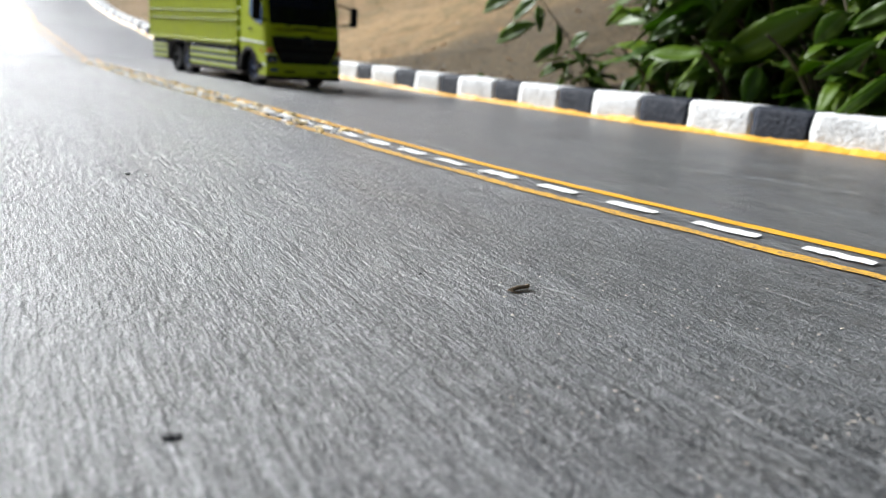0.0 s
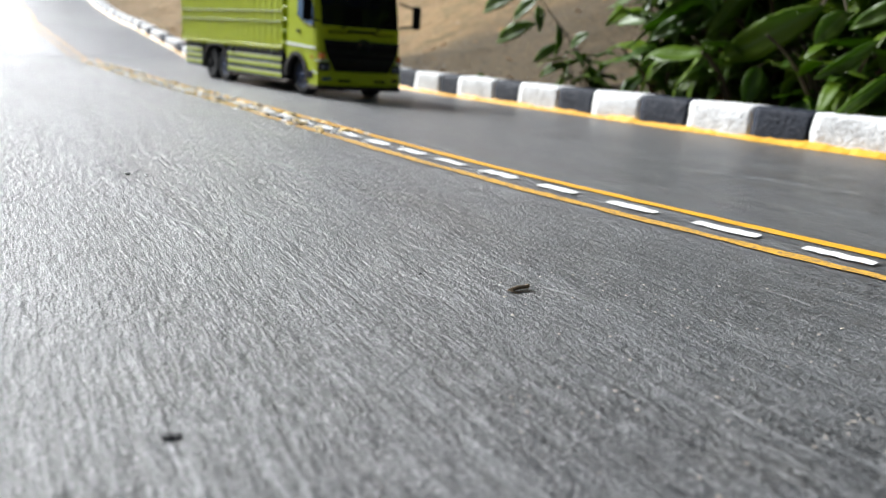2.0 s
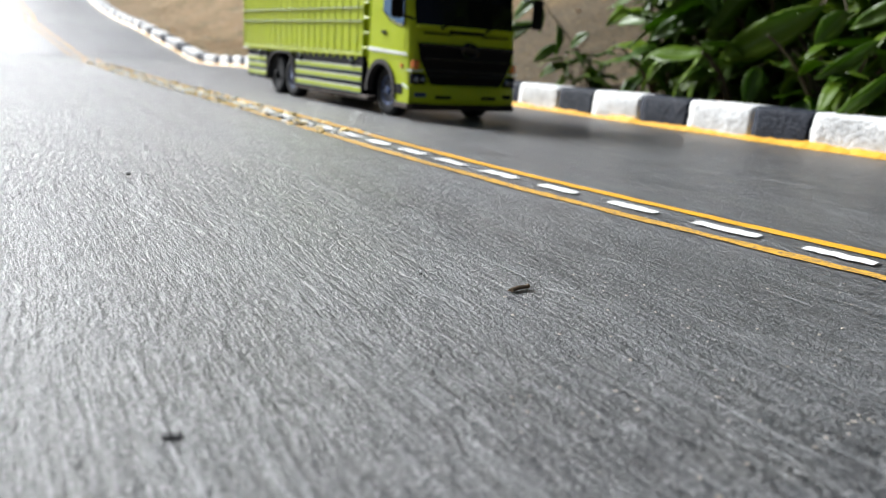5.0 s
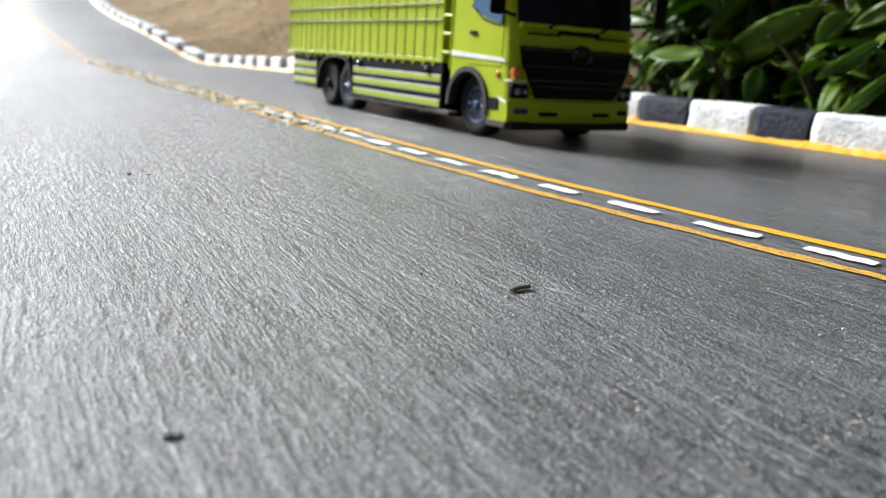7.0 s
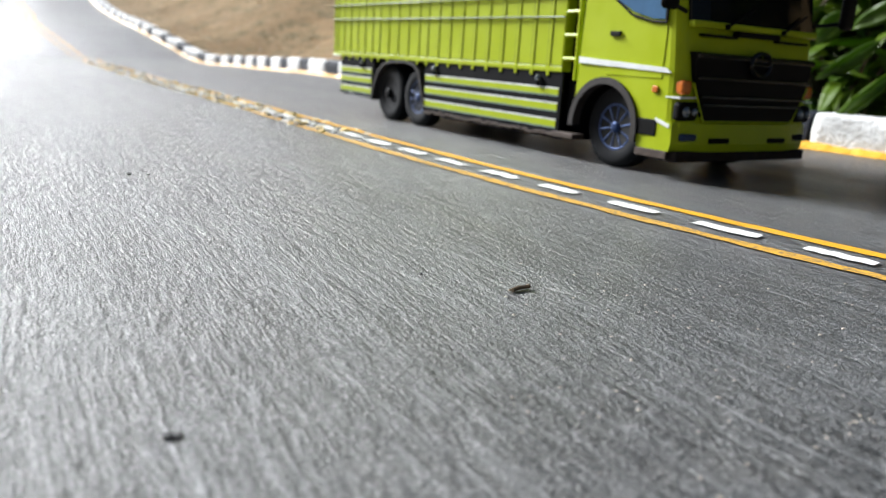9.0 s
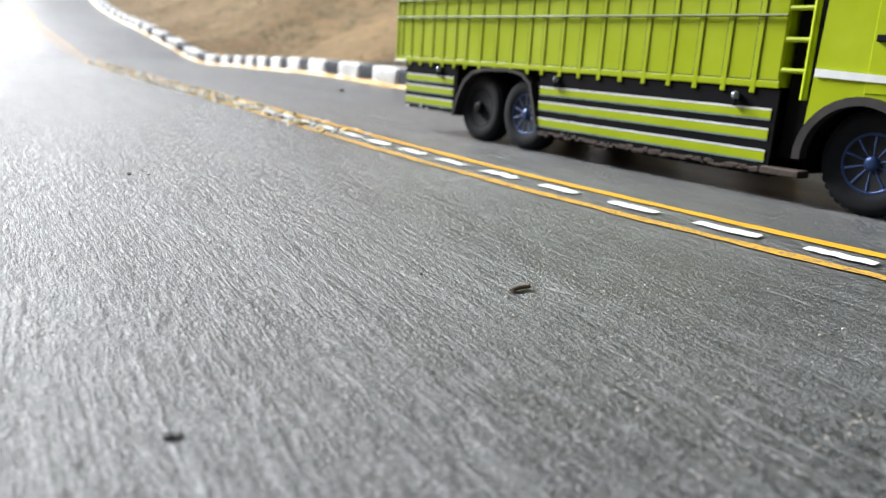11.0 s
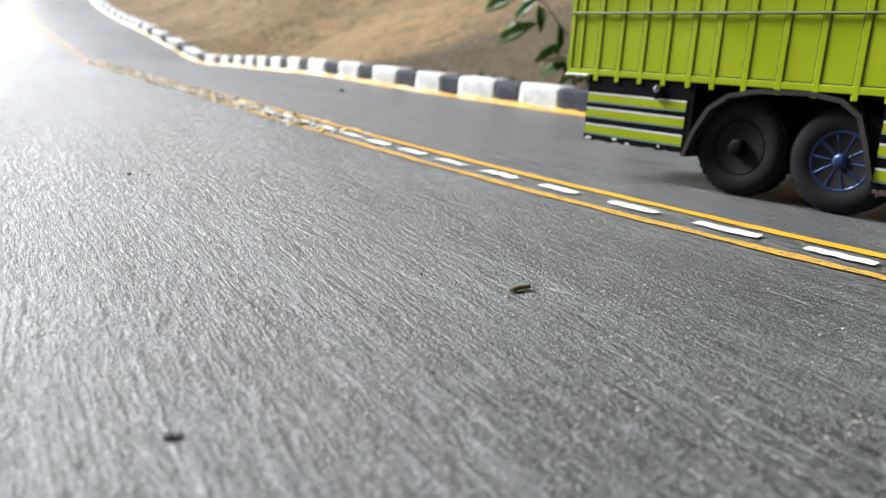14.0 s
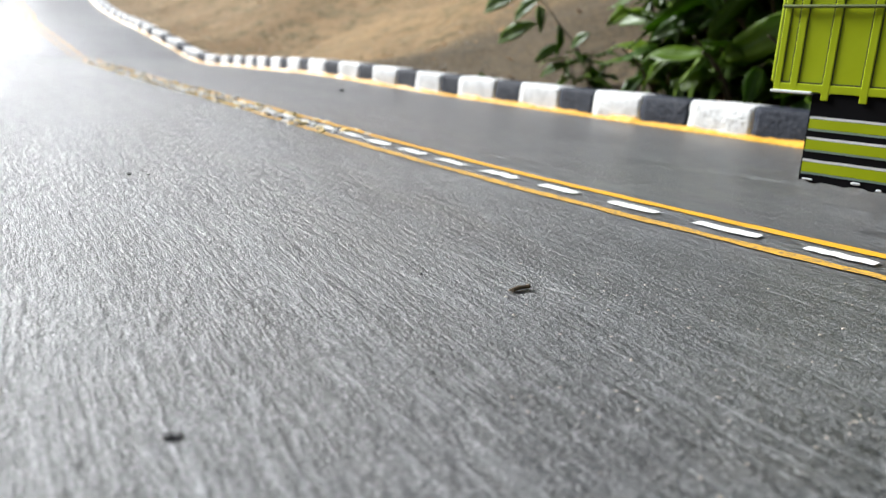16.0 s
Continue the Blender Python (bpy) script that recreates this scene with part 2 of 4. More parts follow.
def block(bm, x0, x1, y0, y1, z0, z1, bevel=0.0, seg=2):
    r = bmesh.ops.create_cube(bm, size=1)
    for v in r["verts"]:
        v.co = Vector((x0 + (v.co.x + 0.5) * (x1 - x0), y0 + (v.co.y + 0.5) * (y1 - y0), z0 + (v.co.z + 0.5) * (z1 - z0)))
    if bevel:
        es = list({e for v in r["verts"] for e in v.link_edges})
        bmesh.ops.bevel(bm, geom=es, offset=bevel, segments=seg, affect="EDGES", profile=0.5)
    return bm


def prism(bm, outline, y0, y1, bevel=0.0, seg=2):
    """An outline of (x, z) points, drawn out along y."""
    vs = [bm.verts.new((x, y0, z)) for x, z in outline]
    f = bm.faces.new(vs)
    r = bmesh.ops.extrude_face_region(bm, geom=[f])
    top = [e for e in r["geom"] if isinstance(e, bmesh.types.BMVert)]
    for v in top:
        v.co.y = y1
    if bevel:
        rim = [e for e in bm.edges if (e.verts[0] in top) == (e.verts[1] in top) and e.calc_face_angle(0) > 0.9]
        bmesh.ops.bevel(bm, geom=rim, offset=bevel, segments=seg, affect="EDGES", profile=0.5)
    return bm


def prism_x(bm, outline, x0, x1):
    """An outline of (y, z) points, drawn out along x."""
    vs = [bm.verts.new((x0, y, z)) for y, z in outline]
    f = bm.faces.new(vs)
    r = bmesh.ops.extrude_face_region(bm, geom=[f])
    for e in r["geom"]:
        if isinstance(e, bmesh.types.BMVert):
            e.co.x = x1
    return bm


def lathe(bm, profile, steps=32, capped=True):
    """A profile of (radius, y) points, turned about the y axis."""
    rings = []
    for r, y in profile:
        rings.append([bm.verts.new((r * math.cos(2 * math.pi * i / steps), y, r * math.sin(2 * math.pi * i / steps))) for i in range(steps)])
    for a, b in zip(rings, rings[1:]):
        for i in range(steps):
            j = (i + 1) % steps
            bm.faces.new((a[i], a[j], b[j], b[i]))
    for ring in (rings[0], rings[-1]) if capped else ():
        bm.faces.new(ring)
    return bm


def rod(bm, a, b, r, sides=8):
    a, b = Vector(a), Vector(b)
    d = (b - a).normalized()
    u = d.orthogonal().normalized()
    w = d.cross(u)
    rings = [[bm.verts.new(c + (u * math.cos(2 * math.pi * i / sides) + w * math.sin(2 * math.pi * i / sides)) * r) for i in range(sides)] for c in (a, b)]
    for i in range(sides):
        j = (i + 1) % sides
        bm.faces.new((rings[0][i], rings[0][j], rings[1][j], rings[1][i]))
    bm.faces.new(rings[0])
    bm.faces.new(rings[1])
    return bm


# ---- the line of the road: heading and slope at stations along its middle ----
STATION = [-0.5, 0.0, 0.4, 0.8, 1.2, 1.6, 2.0, 2.4, 2.8, 3.2, 3.5, 3.62, 4.2, 5.0, 6.0, 9.0]
HEADING = [2.2647, 2.1183, 2.1227, 2.1948, 2.168, 2.0911, 2.0203, 1.993, 2.0145, 2.0798, 2.1713, 2.2751, 2.2459, 2.0309, 2.1555, 1.9784]
SLOPE = [0.0, 0.0, 0.0006, 0.0111, 0.0186, -0.009, -0.0234, -0.0162, -0.019, -0.0352, 0.0411, 0.191, 0.1395, 0.0349, 0.1227, 0.1737]
DS = 0.025
LINE_S = np.arange(-2.5, 9.0, DS)
_th, _sl = np.interp(LINE_S, STATION, HEADING), np.interp(LINE_S, STATION, SLOPE)
_x, _y, _z = np.cumsum(np.cos(_th)) * DS, np.cumsum(np.sin(_th)) * DS, np.cumsum(_sl) * DS
_i0 = int(round(2.5 / DS))
LINE_X, LINE_Y, LINE_Z = _x - _x[_i0] - 0.0832, _y - _y[_i0] + 0.7980, _z - _z[_i0]
KERB_OFF = 0.5884


def along(s):
    return tuple(float(np.interp(s, LINE_S, a)) for a in (LINE_X, LINE_Y, LINE_Z, _th))


def on_road(s, off, up=0.0):
    """The place at station s, off metres to the kerb's side of the middle, up above the road."""
    x, y, z, th = along(s)
    return Vector((x + math.sin(th) * off, y - math.cos(th) * off, z + up))


def near_line(px, py):
    """Station and offset of places in plan."""
    px, py = np.asarray(px, float), np.asarray(py, float)
    best = np.full(px.shape, 1e9)
    s, off, z = np.zeros(px.shape), np.zeros(px.shape), np.zeros(px.shape)
    for i in range(0, len(LINE_S), 2):
        dx, dy = px - LINE_X[i], py - LINE_Y[i]
        d = dx * dx + dy * dy
        k = d < best
        best = np.where(k, d, best)
        o = dx * math.sin(_th[i]) - dy * math.cos(_th[i])
        a = dx * math.cos(_th[i]) + dy * math.sin(_th[i])
        s, off = np.where(k, LINE_S[i] + a, s), np.where(k, o, off)
    return s, off


def road_height(s):
    return np.interp(s, LINE_S, LINE_Z)


def sheet(name, xs, ys, height, keep, mat):
    gx, gy = np.meshgrid(xs, ys, indexing="ij")
    s, off = near_line(gx, gy)
    gz = height(gx, gy, s, off)
    nx, ny = len(xs), len(ys)
    verts = np.stack([gx, gy, gz], -1).reshape(-1, 3)
    ok = keep(s, off)
    faces = [(i * ny + j, (i + 1) * ny + j, (i + 1) * ny + j + 1, i * ny + j + 1) for i in range(nx - 1) for j in range(ny - 1)
             if ok[i, j] and ok[i + 1, j] and ok[i, j + 1] and ok[i + 1, j + 1]]
    used = sorted({v for f in faces for v in f})
    at = {v: i for i, v in enumerate(used)}
    me = bpy.data.meshes.new(name)
    me.from_pydata([tuple(verts[v]) for v in used], [], [tuple(at[v] for v in f) for f in faces])
    me.materials.append(mat)
    for p in me.polygons:
        p.use_smooth = True
    return new(name, me)


def wavy(x, y, f, seed):
    return np.vectorize(lambda a, b: noise.noise((a * f + seed, b * f - seed, seed * 0.37)))(x, y)


# ---- the road and the ground ----
def road_z(x, y, s, off):
    return road_height(s)


road = tagged(sheet("road", np.arange(-4.6, 1.9, 0.035), np.arange(-0.9, 8.4, 0.035), road_z, lambda s, o: (o < 0.632) & (o > -0.85) & (s < 8.6), ROAD),
              "dark grey trowelled cement miniature road with worn markings", "road", kind="structure")


def ground_z(x, y, s, off):
    rise = np.clip(off - 0.64, 0, 30)
    bank = 0.02 + 0.10 * rise + 0.34 * np.clip(rise - 0.35, 0, 2.6) + 0.05 * np.clip(rise - 2.95, 0, 30)
    rough = 0.035 * wavy(x, y, 2.2, 5.0) + 0.014 * wavy(x, y, 7.0, 9.0)
    z = road_height(s) + np.where(off > 0.62, bank + rough * np.clip(rise * 3, 0, 1), np.where(off < -0.86, -0.012 + 0.3 * np.minimum(rough, 0), -0.06))
    return z


def spread(lo, hi, step, reach):
    mid = list(np.arange(lo, hi, step))
    out, d = [], step
    while sum(out) < reach:
        d *= 1.45
        out.append(d)
    c = np.cumsum(out)
    return np.array([lo - v for v in c[::-1]] + mid + [mid[-1] + v for v in c])


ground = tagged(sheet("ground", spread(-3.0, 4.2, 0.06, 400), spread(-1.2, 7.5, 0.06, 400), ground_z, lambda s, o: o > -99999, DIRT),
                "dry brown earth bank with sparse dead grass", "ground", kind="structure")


def ribbon(name, s0, s1, off, width, ragged, mat, label, gaps=0.0, up=0.0008, step=0.006, rise=0.0):
    """A brushed stripe of paint along the road, with uneven edges."""
    bm = bmesh.new()
    last = None
    n = int((s1 - s0) / step)
    for i in range(n + 1):
        s = s0 + i * step
        a = noise.noise((s * 14, off * 50, 1.0)) * ragged + noise.noise((s * 60, off * 50, 3.0)) * ragged * 0.6
        b = noise.noise((s * 14, off * 50, 7.0)) * ragged + noise.noise((s * 60, off * 50, 9.0)) * ragged * 0.6
        if gaps and noise.noise((s * 22, off * 70, 4.0)) > 0.80 - gaps * max(0.0, 1 - abs(s - 0.80) / 0.75):
            last = None
            continue
        row = [bm.verts.new(on_road(s, off - width / 2 + a, up)), bm.verts.new(on_road(s, off + width / 2 + (0 if rise else b), up + (rise + b if rise else 0)))]
        if last:
            bm.faces.new((last[0], last[1], row[1], row[0]))
        last = row
    return part(name, bm, mat, road, label)


ribbon("yellow_line", -1.6, 8.0, -0.0245, 0.0104, 0.0038, YELLOW_WORN, "worn thin yellow line", gaps=0.75)
ribbon("yellow_line", -1.6, 8.0, 0.0245, 0.0106, 0.0026, YELLOW, "thin yellow line")
ribbon("edge_fillet", -1.6, 8.0, KERB_OFF - 0.004, 0.018, 0.0065, YELLOW, "ragged yellow-painted mortar fillet", rise=0.0095)

rng = random.Random(4)
for i in range(-14, 46):
    s = -0.4807 + i * 0.0681
    bm = bmesh.new()
    length, half, n = 0.039 + rng.uniform(-0.003, 0.003), 0.0062, 10
    worn = 0.0026 if i > 3 else 0.0012
    rows = []
    for j in range(n + 1):
        q = s - length * j / n
        taper = 0.80 if j in (0, n) else 1.0
        rows.append([bm.verts.new(on_road(q + 0.12 * o, o + rng.uniform(-worn, worn), 0.0012)) for o in (-half * taper, half * taper)])
    for a, b in zip(rows, rows[1:]):
        bm.faces.new((a[0], a[1], b[1], b[0]))
    part("dash", bm, WHITE_PAINT, road, "short white dash")

# crumbled paint and cement along the middle, where the line is broken up
rng = random.Random(21)
for name, mat, label, count in (("white_flakes", WHITE_PAINT, "loose chips of white paint", 170), ("cream_flakes", YELLOW_PALE, "loose chips of faded yellow paint", 230), ("dark_flakes", CHIP, "crumbs of dark cement", 45)):
    bm = bmesh.new()
    for i in range(count):
        s = rng.triangular(-0.02, 1.95, 0.55)
        c = on_road(s, rng.choice((-0.024, -0.020, -0.010, 0.0, 0.010, 0.022)) + rng.uniform(-0.008, 0.008), 0.0004)
        r = rng.uniform(0.0022, 0.0085) * (1.0 if s < 0.9 else 1.25)
        n, a0 = rng.randint(5, 7), rng.uniform(0, 6)
        h = rng.uniform(0.0008, 0.0026)
        ring = [c + Vector((math.cos(a0 + 6.283 * j / n), math.sin(a0 + 6.283 * j / n), 0)) * r * rng.uniform(0.55, 1.2) for j in range(n)]
        low = [bm.verts.new(p) for p in ring]
        top = [bm.verts.new(c + (p - c) * 0.8 + Vector((0, 0, h + rng.uniform(-0.0004, 0.0006)))) for p in ring]
        bm.faces.new(top)
        for j in range(n):
            bm.faces.new((low[j], low[(j + 1) % n], top[(j + 1) % n], top[j]))
    tagged(part(name, bm, mat, road, label), kind="stuff")

# pale scrapes in the surface
rng = random.Random(33)


def scrape(x, y, length, turn, width):
    bm = bmesh.new()
    last = None
    n = max(6, int(length / 0.004))
    for i in range(n + 1):
        t = i / n
        a = radians(turn) + 0.25 * (t - 0.5)
        px, py = x + math.cos(a) * length * (t - 0.5), y + math.sin(a) * length * (t - 0.5)
        if noise.noise((px * 160, py * 160, 3)) > 0.40:
            last = None
            continue
        w = width * (0.35 + 0.65 * math.sin(math.pi * t)) * rng.uniform(0.4, 1.2)
        z = float(road_height(near_line(np.array([px]), np.array([py]))[0])[0]) + 0.0009
        row = [bm.verts.new((px - math.sin(a) * w, py + math.cos(a) * w, z)), bm.verts.new((px + math.sin(a) * w, py - math.cos(a) * w, z))]
        if last:
            bm.faces.new((last[0], last[1], row[1], row[0]))
        last = row
    if len(bm.faces):
        part("scrape", bm, SCRAPE, road, "pale scrape in the cement")


for x, y, l, a, w in ((0.262, 0.690, 0.14, 140, 0.0010), (0.305, 0.66, 0.10, 135, 0.0008), (-0.052, 0.425, 0.010, 160, 0.0013), (-0.085, 0.432, 0.030, 175, 0.0005), (-0.100, 0.400, 0.05, 140, 0.0005),
                      (-0.075, 0.372, 0.03, 110, 0.0006), (-0.010, 0.350, 0.018, 165, 0.0006), (0.022, 0.335, 0.07, 125, 0.0004), (0.046, 0.296, 0.012, 140, 0.0007), (-0.12, 0.58, 0.16, 124, 0.0010)):
    scrape(x, y, l, a, w)
for i in range(34):
    scrape(rng.uniform(-0.35, 0.30), rng.uniform(0.3, 0.9), rng.uniform(0.008, 0.035), rng.uniform(112, 150), rng.uniform(0.0003, 0.0006))

# the joint where the far ramp begins
ribbon("ramp_joint", 3.50, 3.52, -0.85, 1.66, 0.0, CHIP, "dark joint across the road", step=0.012)

# ---- kerb: black and white painted blocks, each one a stone of its own ----
EDGES = [-0.116, -0.006, 0.11, 0.212, 0.326, 0.418, 0.528, 0.604, 0.722, 0.786, 0.894, 0.986, 1.116, 1.198, 1.34, 1.45, 1.612, 1.71]
while EDGES[-1] < 7.6:
    EDGES.append(EDGES[-1] + (0.15 if len(EDGES) % 2 == 0 else 0.11))
while EDGES[0] > -1.5:
    EDGES = [EDGES[0] - 0.24, EDGES[0] - 0.135] + EDGES
rng = random.Random(9)
for i, (s0, s1) in enumerate(zip(EDGES, EDGES[1:])):
    black = i % 2 == 0
    bm = bmesh.new()
    n = 9
    profile = [(0.0, -0.02), (0.0002, 0.010), (0.0006, 0.024), (0.0012, 0.039), (0.0030, 0.0443), (0.0085, 0.0470), (0.045, 0.048), (0.070, 0.046), (0.076, 0.038), (0.078, -0.02)]
    rings = []
    for j in range(n + 1):
        s = s0 + (s1 - s0) * j / n
        ring = []
        for o, u in profile:
            k = (noise.noise((s * 9, o * 40, u * 60)) + 0.5 * noise.noise((s * 40, o * 90, u * 120 + 5))) * 0.0028
            ring.append(bm.verts.new(on_road(s, KERB_OFF + o + k, u + (k * 0.7 if u > 0 else 0))))
        rings.append(ring)
    for a, b in zip(rings, rings[1:]):
        for j in range(len(profile) - 1):
            bm.faces.new((a[j], a[j + 1], b[j + 1], b[j]))
    bm.faces.new(rings[0])
    bm.faces.new(rings[-1])
    st = new("kerb_stone", mesh_of("kerb_stone", bm, BLACK_KERB if black else WHITE_KERB, True))
    for p in st.data.polygons:
        p.use_smooth = len(p.vertices) == 4
    tagged(st, "rough black-painted kerb stone beside the road" if black else "rough white-painted kerb stone beside the road", "kerb stone", "kerb stones")

# ---- the truck: x forward from the nose, y to its left, z up from the road ----
HALF = 0.09
truck = tagged(new("truck"), "lime-green model cargo truck with black striped side skirts", "truck")


def arc(cx, cz, r, a0, a1, n):
    return [(cx + r * math.cos(radians(a0 + (a1 - a0) * i / n)), cz + r * math.sin(radians(a0 + (a1 - a0) * i / n))) for i in range(n + 1)]


def build_cab():
    bm = bmesh.new()
    arch = arc(-0.0785, 0.036, 0.0400, 0, 180, 14)
    outline = [(0.004, 0.022), (0.006, 0.05), (0.004, 0.085), (0.0, 0.120), (-0.008, 0.165), (-0.018, 0.205), (-0.030, 0.219), (-0.095, 0.222),
               (-0.112, 0.212), (-0.1160, 0.10), (-0.1185, 0.036)] + arch[::-1][0:] + [(-0.033, 0.022)]
    prism(bm, outline, -HALF, HALF)
    # round the long front corners
    corner = [e for e in bm.edges if abs(e.verts[0].co.y - e.verts[1].co.y) < 1e-5 and e.verts[0].co.x > -0.035 and e.verts[1].co.x > -0.035 and e.verts[0].co.x > -0.031]
    front = [e for e in corner if max(e.verts[0].co.z, e.verts[1].co.z) > 0.03 and e.verts[0].co.z != e.verts[1].co.z]
    bmesh.ops.bevel(bm, geom=front, offset=0.011, segments=4, affect="EDGES", profile=0.5)
    cab = part("cab", bm, LIME, truck, "lime-green cab with white side flash", smooth=False)
    for side in (-1, 1):
        y = side * HALF
        o = side * 0.0012
        # door: raised panel with a seam round it
        bm = bmesh.new()
        prism(bm, [(-0.0800, 0.0815), (-0.0800, 0.205), (-0.030, 0.205), (-0.0145, 0.165), (-0.0145, 0.0815)], y - o * 0.2, y + o * 0.5, 0.0003, 1)
        part("door", bm, LIME, cab)
        bm = bmesh.new()
        prism(bm, [(-0.0755, 0.146), (-0.0755, 0.195), (-0.032, 0.195), (-0.0185, 0.160), (-0.0172, 0.1285), (-0.030, 0.1290), (-0.052, 0.1345)], y, y + o * 1.5, 0.0003, 1)
        part("side_window", bm, [BLUE_GLASS], cab, "dark tinted side window")
        bm = bmesh.new()
        pts = [(-0.0775, 0.147), (-0.0545, 0.1325), (-0.030, 0.1268), (-0.0155, 0.1262), (-0.0165, 0.160)]
        for a, b in zip(pts, pts[1:]):
            rod(bm, (a[0], y + o * 1.2, a[1]), (b[0], y + o * 1.2, b[1]), 0.0011, 6)
        part("window_seal", bm, BLACK, cab, "black rubber window seal")
        bm = bmesh.new()
        block(bm, -0.0775, -0.0655, min(y, y + o * 2.4), max(y, y + o * 2.4), 0.1145, 0.1190, 0.0006)
        part("door_handle", bm, BLACK, cab, "black recessed door handle")
        bm = bmesh.new()
        prism(bm, [(-0.1155, 0.0905), (-0.1155, 0.0960), (-0.010, 0.0905), (-0.004, 0.0865)], y + o * 0.4, y + o * 1.25)
        part("side_flash", bm, SILVER, cab, "white tapering stripe")
        # arch flare
        bm = bmesh.new()
        inner, outer = arc(-0.0785, 0.036, 0.0375, -12, 184, 20), arc(-0.0785, 0.036, 0.0435, -12, 184, 20)
        y0, y1 = sorted((y - o * 6, y + o * 2))
        rows = []
        for a, b in zip(inner, outer):
            rows.append([bm.verts.new((p[0], yy, p[1])) for p in (a, b) for yy in (y0, y1)])
        for a, b in zip(rows, rows[1:]):
            for i, j in ((0, 1), (1, 3), (3, 2), (2, 0)):
                bm.faces.new((a[i], a[j], b[j], b[i]))
        bm.faces.new([rows[0][i] for i in (0, 1, 3, 2)])
        bm.faces.new([rows[-1][i] for i in (0, 1, 3, 2)])
        part("wheel_arch", bm, GREY, cab, "scuffed dark grey wheel arch")
        bm = bmesh.new()
        block(bm, -0.0360, -0.0140, min(y, y + o), max(y, y + o), 0.0345, 0.0480, 0.0006)
        part("step_recess", bm, BLACK, cab, "black step opening")
        bm = bmesh.new()
        block(bm, -0.0225, -0.0165, min(y, y + o * 1.6), max(y, y + o * 1.6), 0.0700, 0.0755, 0.0008)
        part("side_indicator", bm, ORANGE, cab, "small orange side lamp")
        bm = bmesh.new()
        block(bm, -0.0345, 0.001, min(y, y + o * 1.2), max(y, y + o * 1.2), 0.0165, 0.0235, 0.0008)
        part("sill", bm, RUST, cab, "chipped brown lower sill")
        bm = bmesh.new()
        prism(bm, [(-0.0160, 0.0470), (-0.0160, 0.0500), (0.0, 0.0455), (0.0, 0.0425)], y + o * 0.2, y + o * 0.9)
        part("side_flash", bm, SILVER, cab, "short white flash")
        bm = bmesh.new()
        ya, yb = sorted((side * 0.050, side * 0.0880))
        pts = arc(-0.0785, 0.036, 0.0392, -14, 194, 20)
        rows = [[bm.verts.new((p[0], yy, p[1])) for yy in (ya, yb)] for p in pts]
        for a, b in zip(rows, rows[1:]):
            bm.faces.new((a[0], a[1], b[1], b[0]))
        bm.faces.new([(r_[0] if abs(ya) < abs(yb) else r_[1]) for r_ in rows])
        part("wheel_well", bm, MATT, cab, "matt black wheel well")
        # mirror on two arms
        bm = bmesh.new()
        ym = side * 0.118
        block(bm, 0.006, 0.013, ym - 0.009, ym + 0.009, 0.134, 0.176, 0.004, 3)
        part("mirror", bm, BLACK, cab, "black wing mirror", smooth=True)
        bm = bmesh.new()
        rod(bm, (-0.006, side * 0.086, 0.180), (0.008, ym, 0.170), 0.0018)
        part("mirror_arm", bm, BLACK, cab)
        bm = bmesh.new()
        rod(bm, (-0.002, side * 0.086, 0.135), (0.008, ym, 0.140), 0.0018)
        part("mirror_arm", bm, BLACK, cab)
    # windscreen
    bm = bmesh.new()
    rows = []
    for i in range(9):
        yy = -0.0815 + 0.163 * i / 8
        bow = 0.005 * (1 - (yy / 0.09) ** 2)
        rows.append([bm.verts.new((x + bow, yy, z)) for x, z in ((0.0005, 0.128), (-0.0055, 0.165), (-0.0135, 0.198))])
    for a, b in zip(rows, rows[1:]):
        for k in range(2):
            bm.faces.new((a[k], a[k + 1], b[k + 1], b[k]))
    r = bmesh.ops.extrude_face_region(bm, geom=bm.faces[:])
    for e in r["geom"]:
        if isinstance(e, bmesh.types.BMVert):
            e.co.x -= 0.006
    part("windscreen", bm, GLASS, cab, "black tinted windscreen", smooth=False)
    bm = bmesh.new()
    block(bm, -0.002, 0.0062, -0.082, 0.082, 0.1235, 0.1290, 0.0012)
    part("cowl", bm, LIME, cab)
    bm = bmesh.new()
    block(bm, 0.0, 0.0075, -0.028, 0.028, 0.1190, 0.1235, 0.001)
    block(bm, 0.0, 0.0068, -0.070, -0.028, 0.1170, 0.1190, 0.0006)
    block(bm, 0.0, 0.0068, 0.028, 0.070, 0.1170, 0.1190, 0.0006)
    part("cowl_vent", bm, BLACK, cab, "black vent slot")
    for y in (-0.045, 0.03):
        bm = bmesh.new()
        rod(bm, (0.0075, y, 0.1250), (0.0040, y + 0.035, 0.1420), 0.0011, 6)
        rod(bm, (0.0085, y, 0.1240), (0.0075, y, 0.1275), 0.0020, 6)
        part("wiper", bm, BLACK, cab)
    # grille
    bm = bmesh.new()
    prism_x(bm, [(-0.0795, 0.1045), (0.0795, 0.1045), (0.0765, 0.085), (0.0640, 0.0530), (0.0570, 0.0495), (-0.0570, 0.0495), (-0.0640, 0.0530), (-0.0765, 0.085)], 0.001, 0.0085)
    grille = part("grille", bm, BLACK, cab, "black trapezoid grille")
    for z, w, h in ((0.1015, 0.078, 0.0030), (0.0840, 0.075, 0.0024), (0.0690, 0.069, 0.0022), (0.0625, 0.066, 0.0020)):
        bm = bmesh.new()
        block(bm, 0.0080, 0.0122, -w, w, z - h * 0.7, z + h * 0.7, 0.0012, 3)
        part("grille_bar", bm, GLOSS, grille, "gloss black bar")
    bm = bmesh.new()
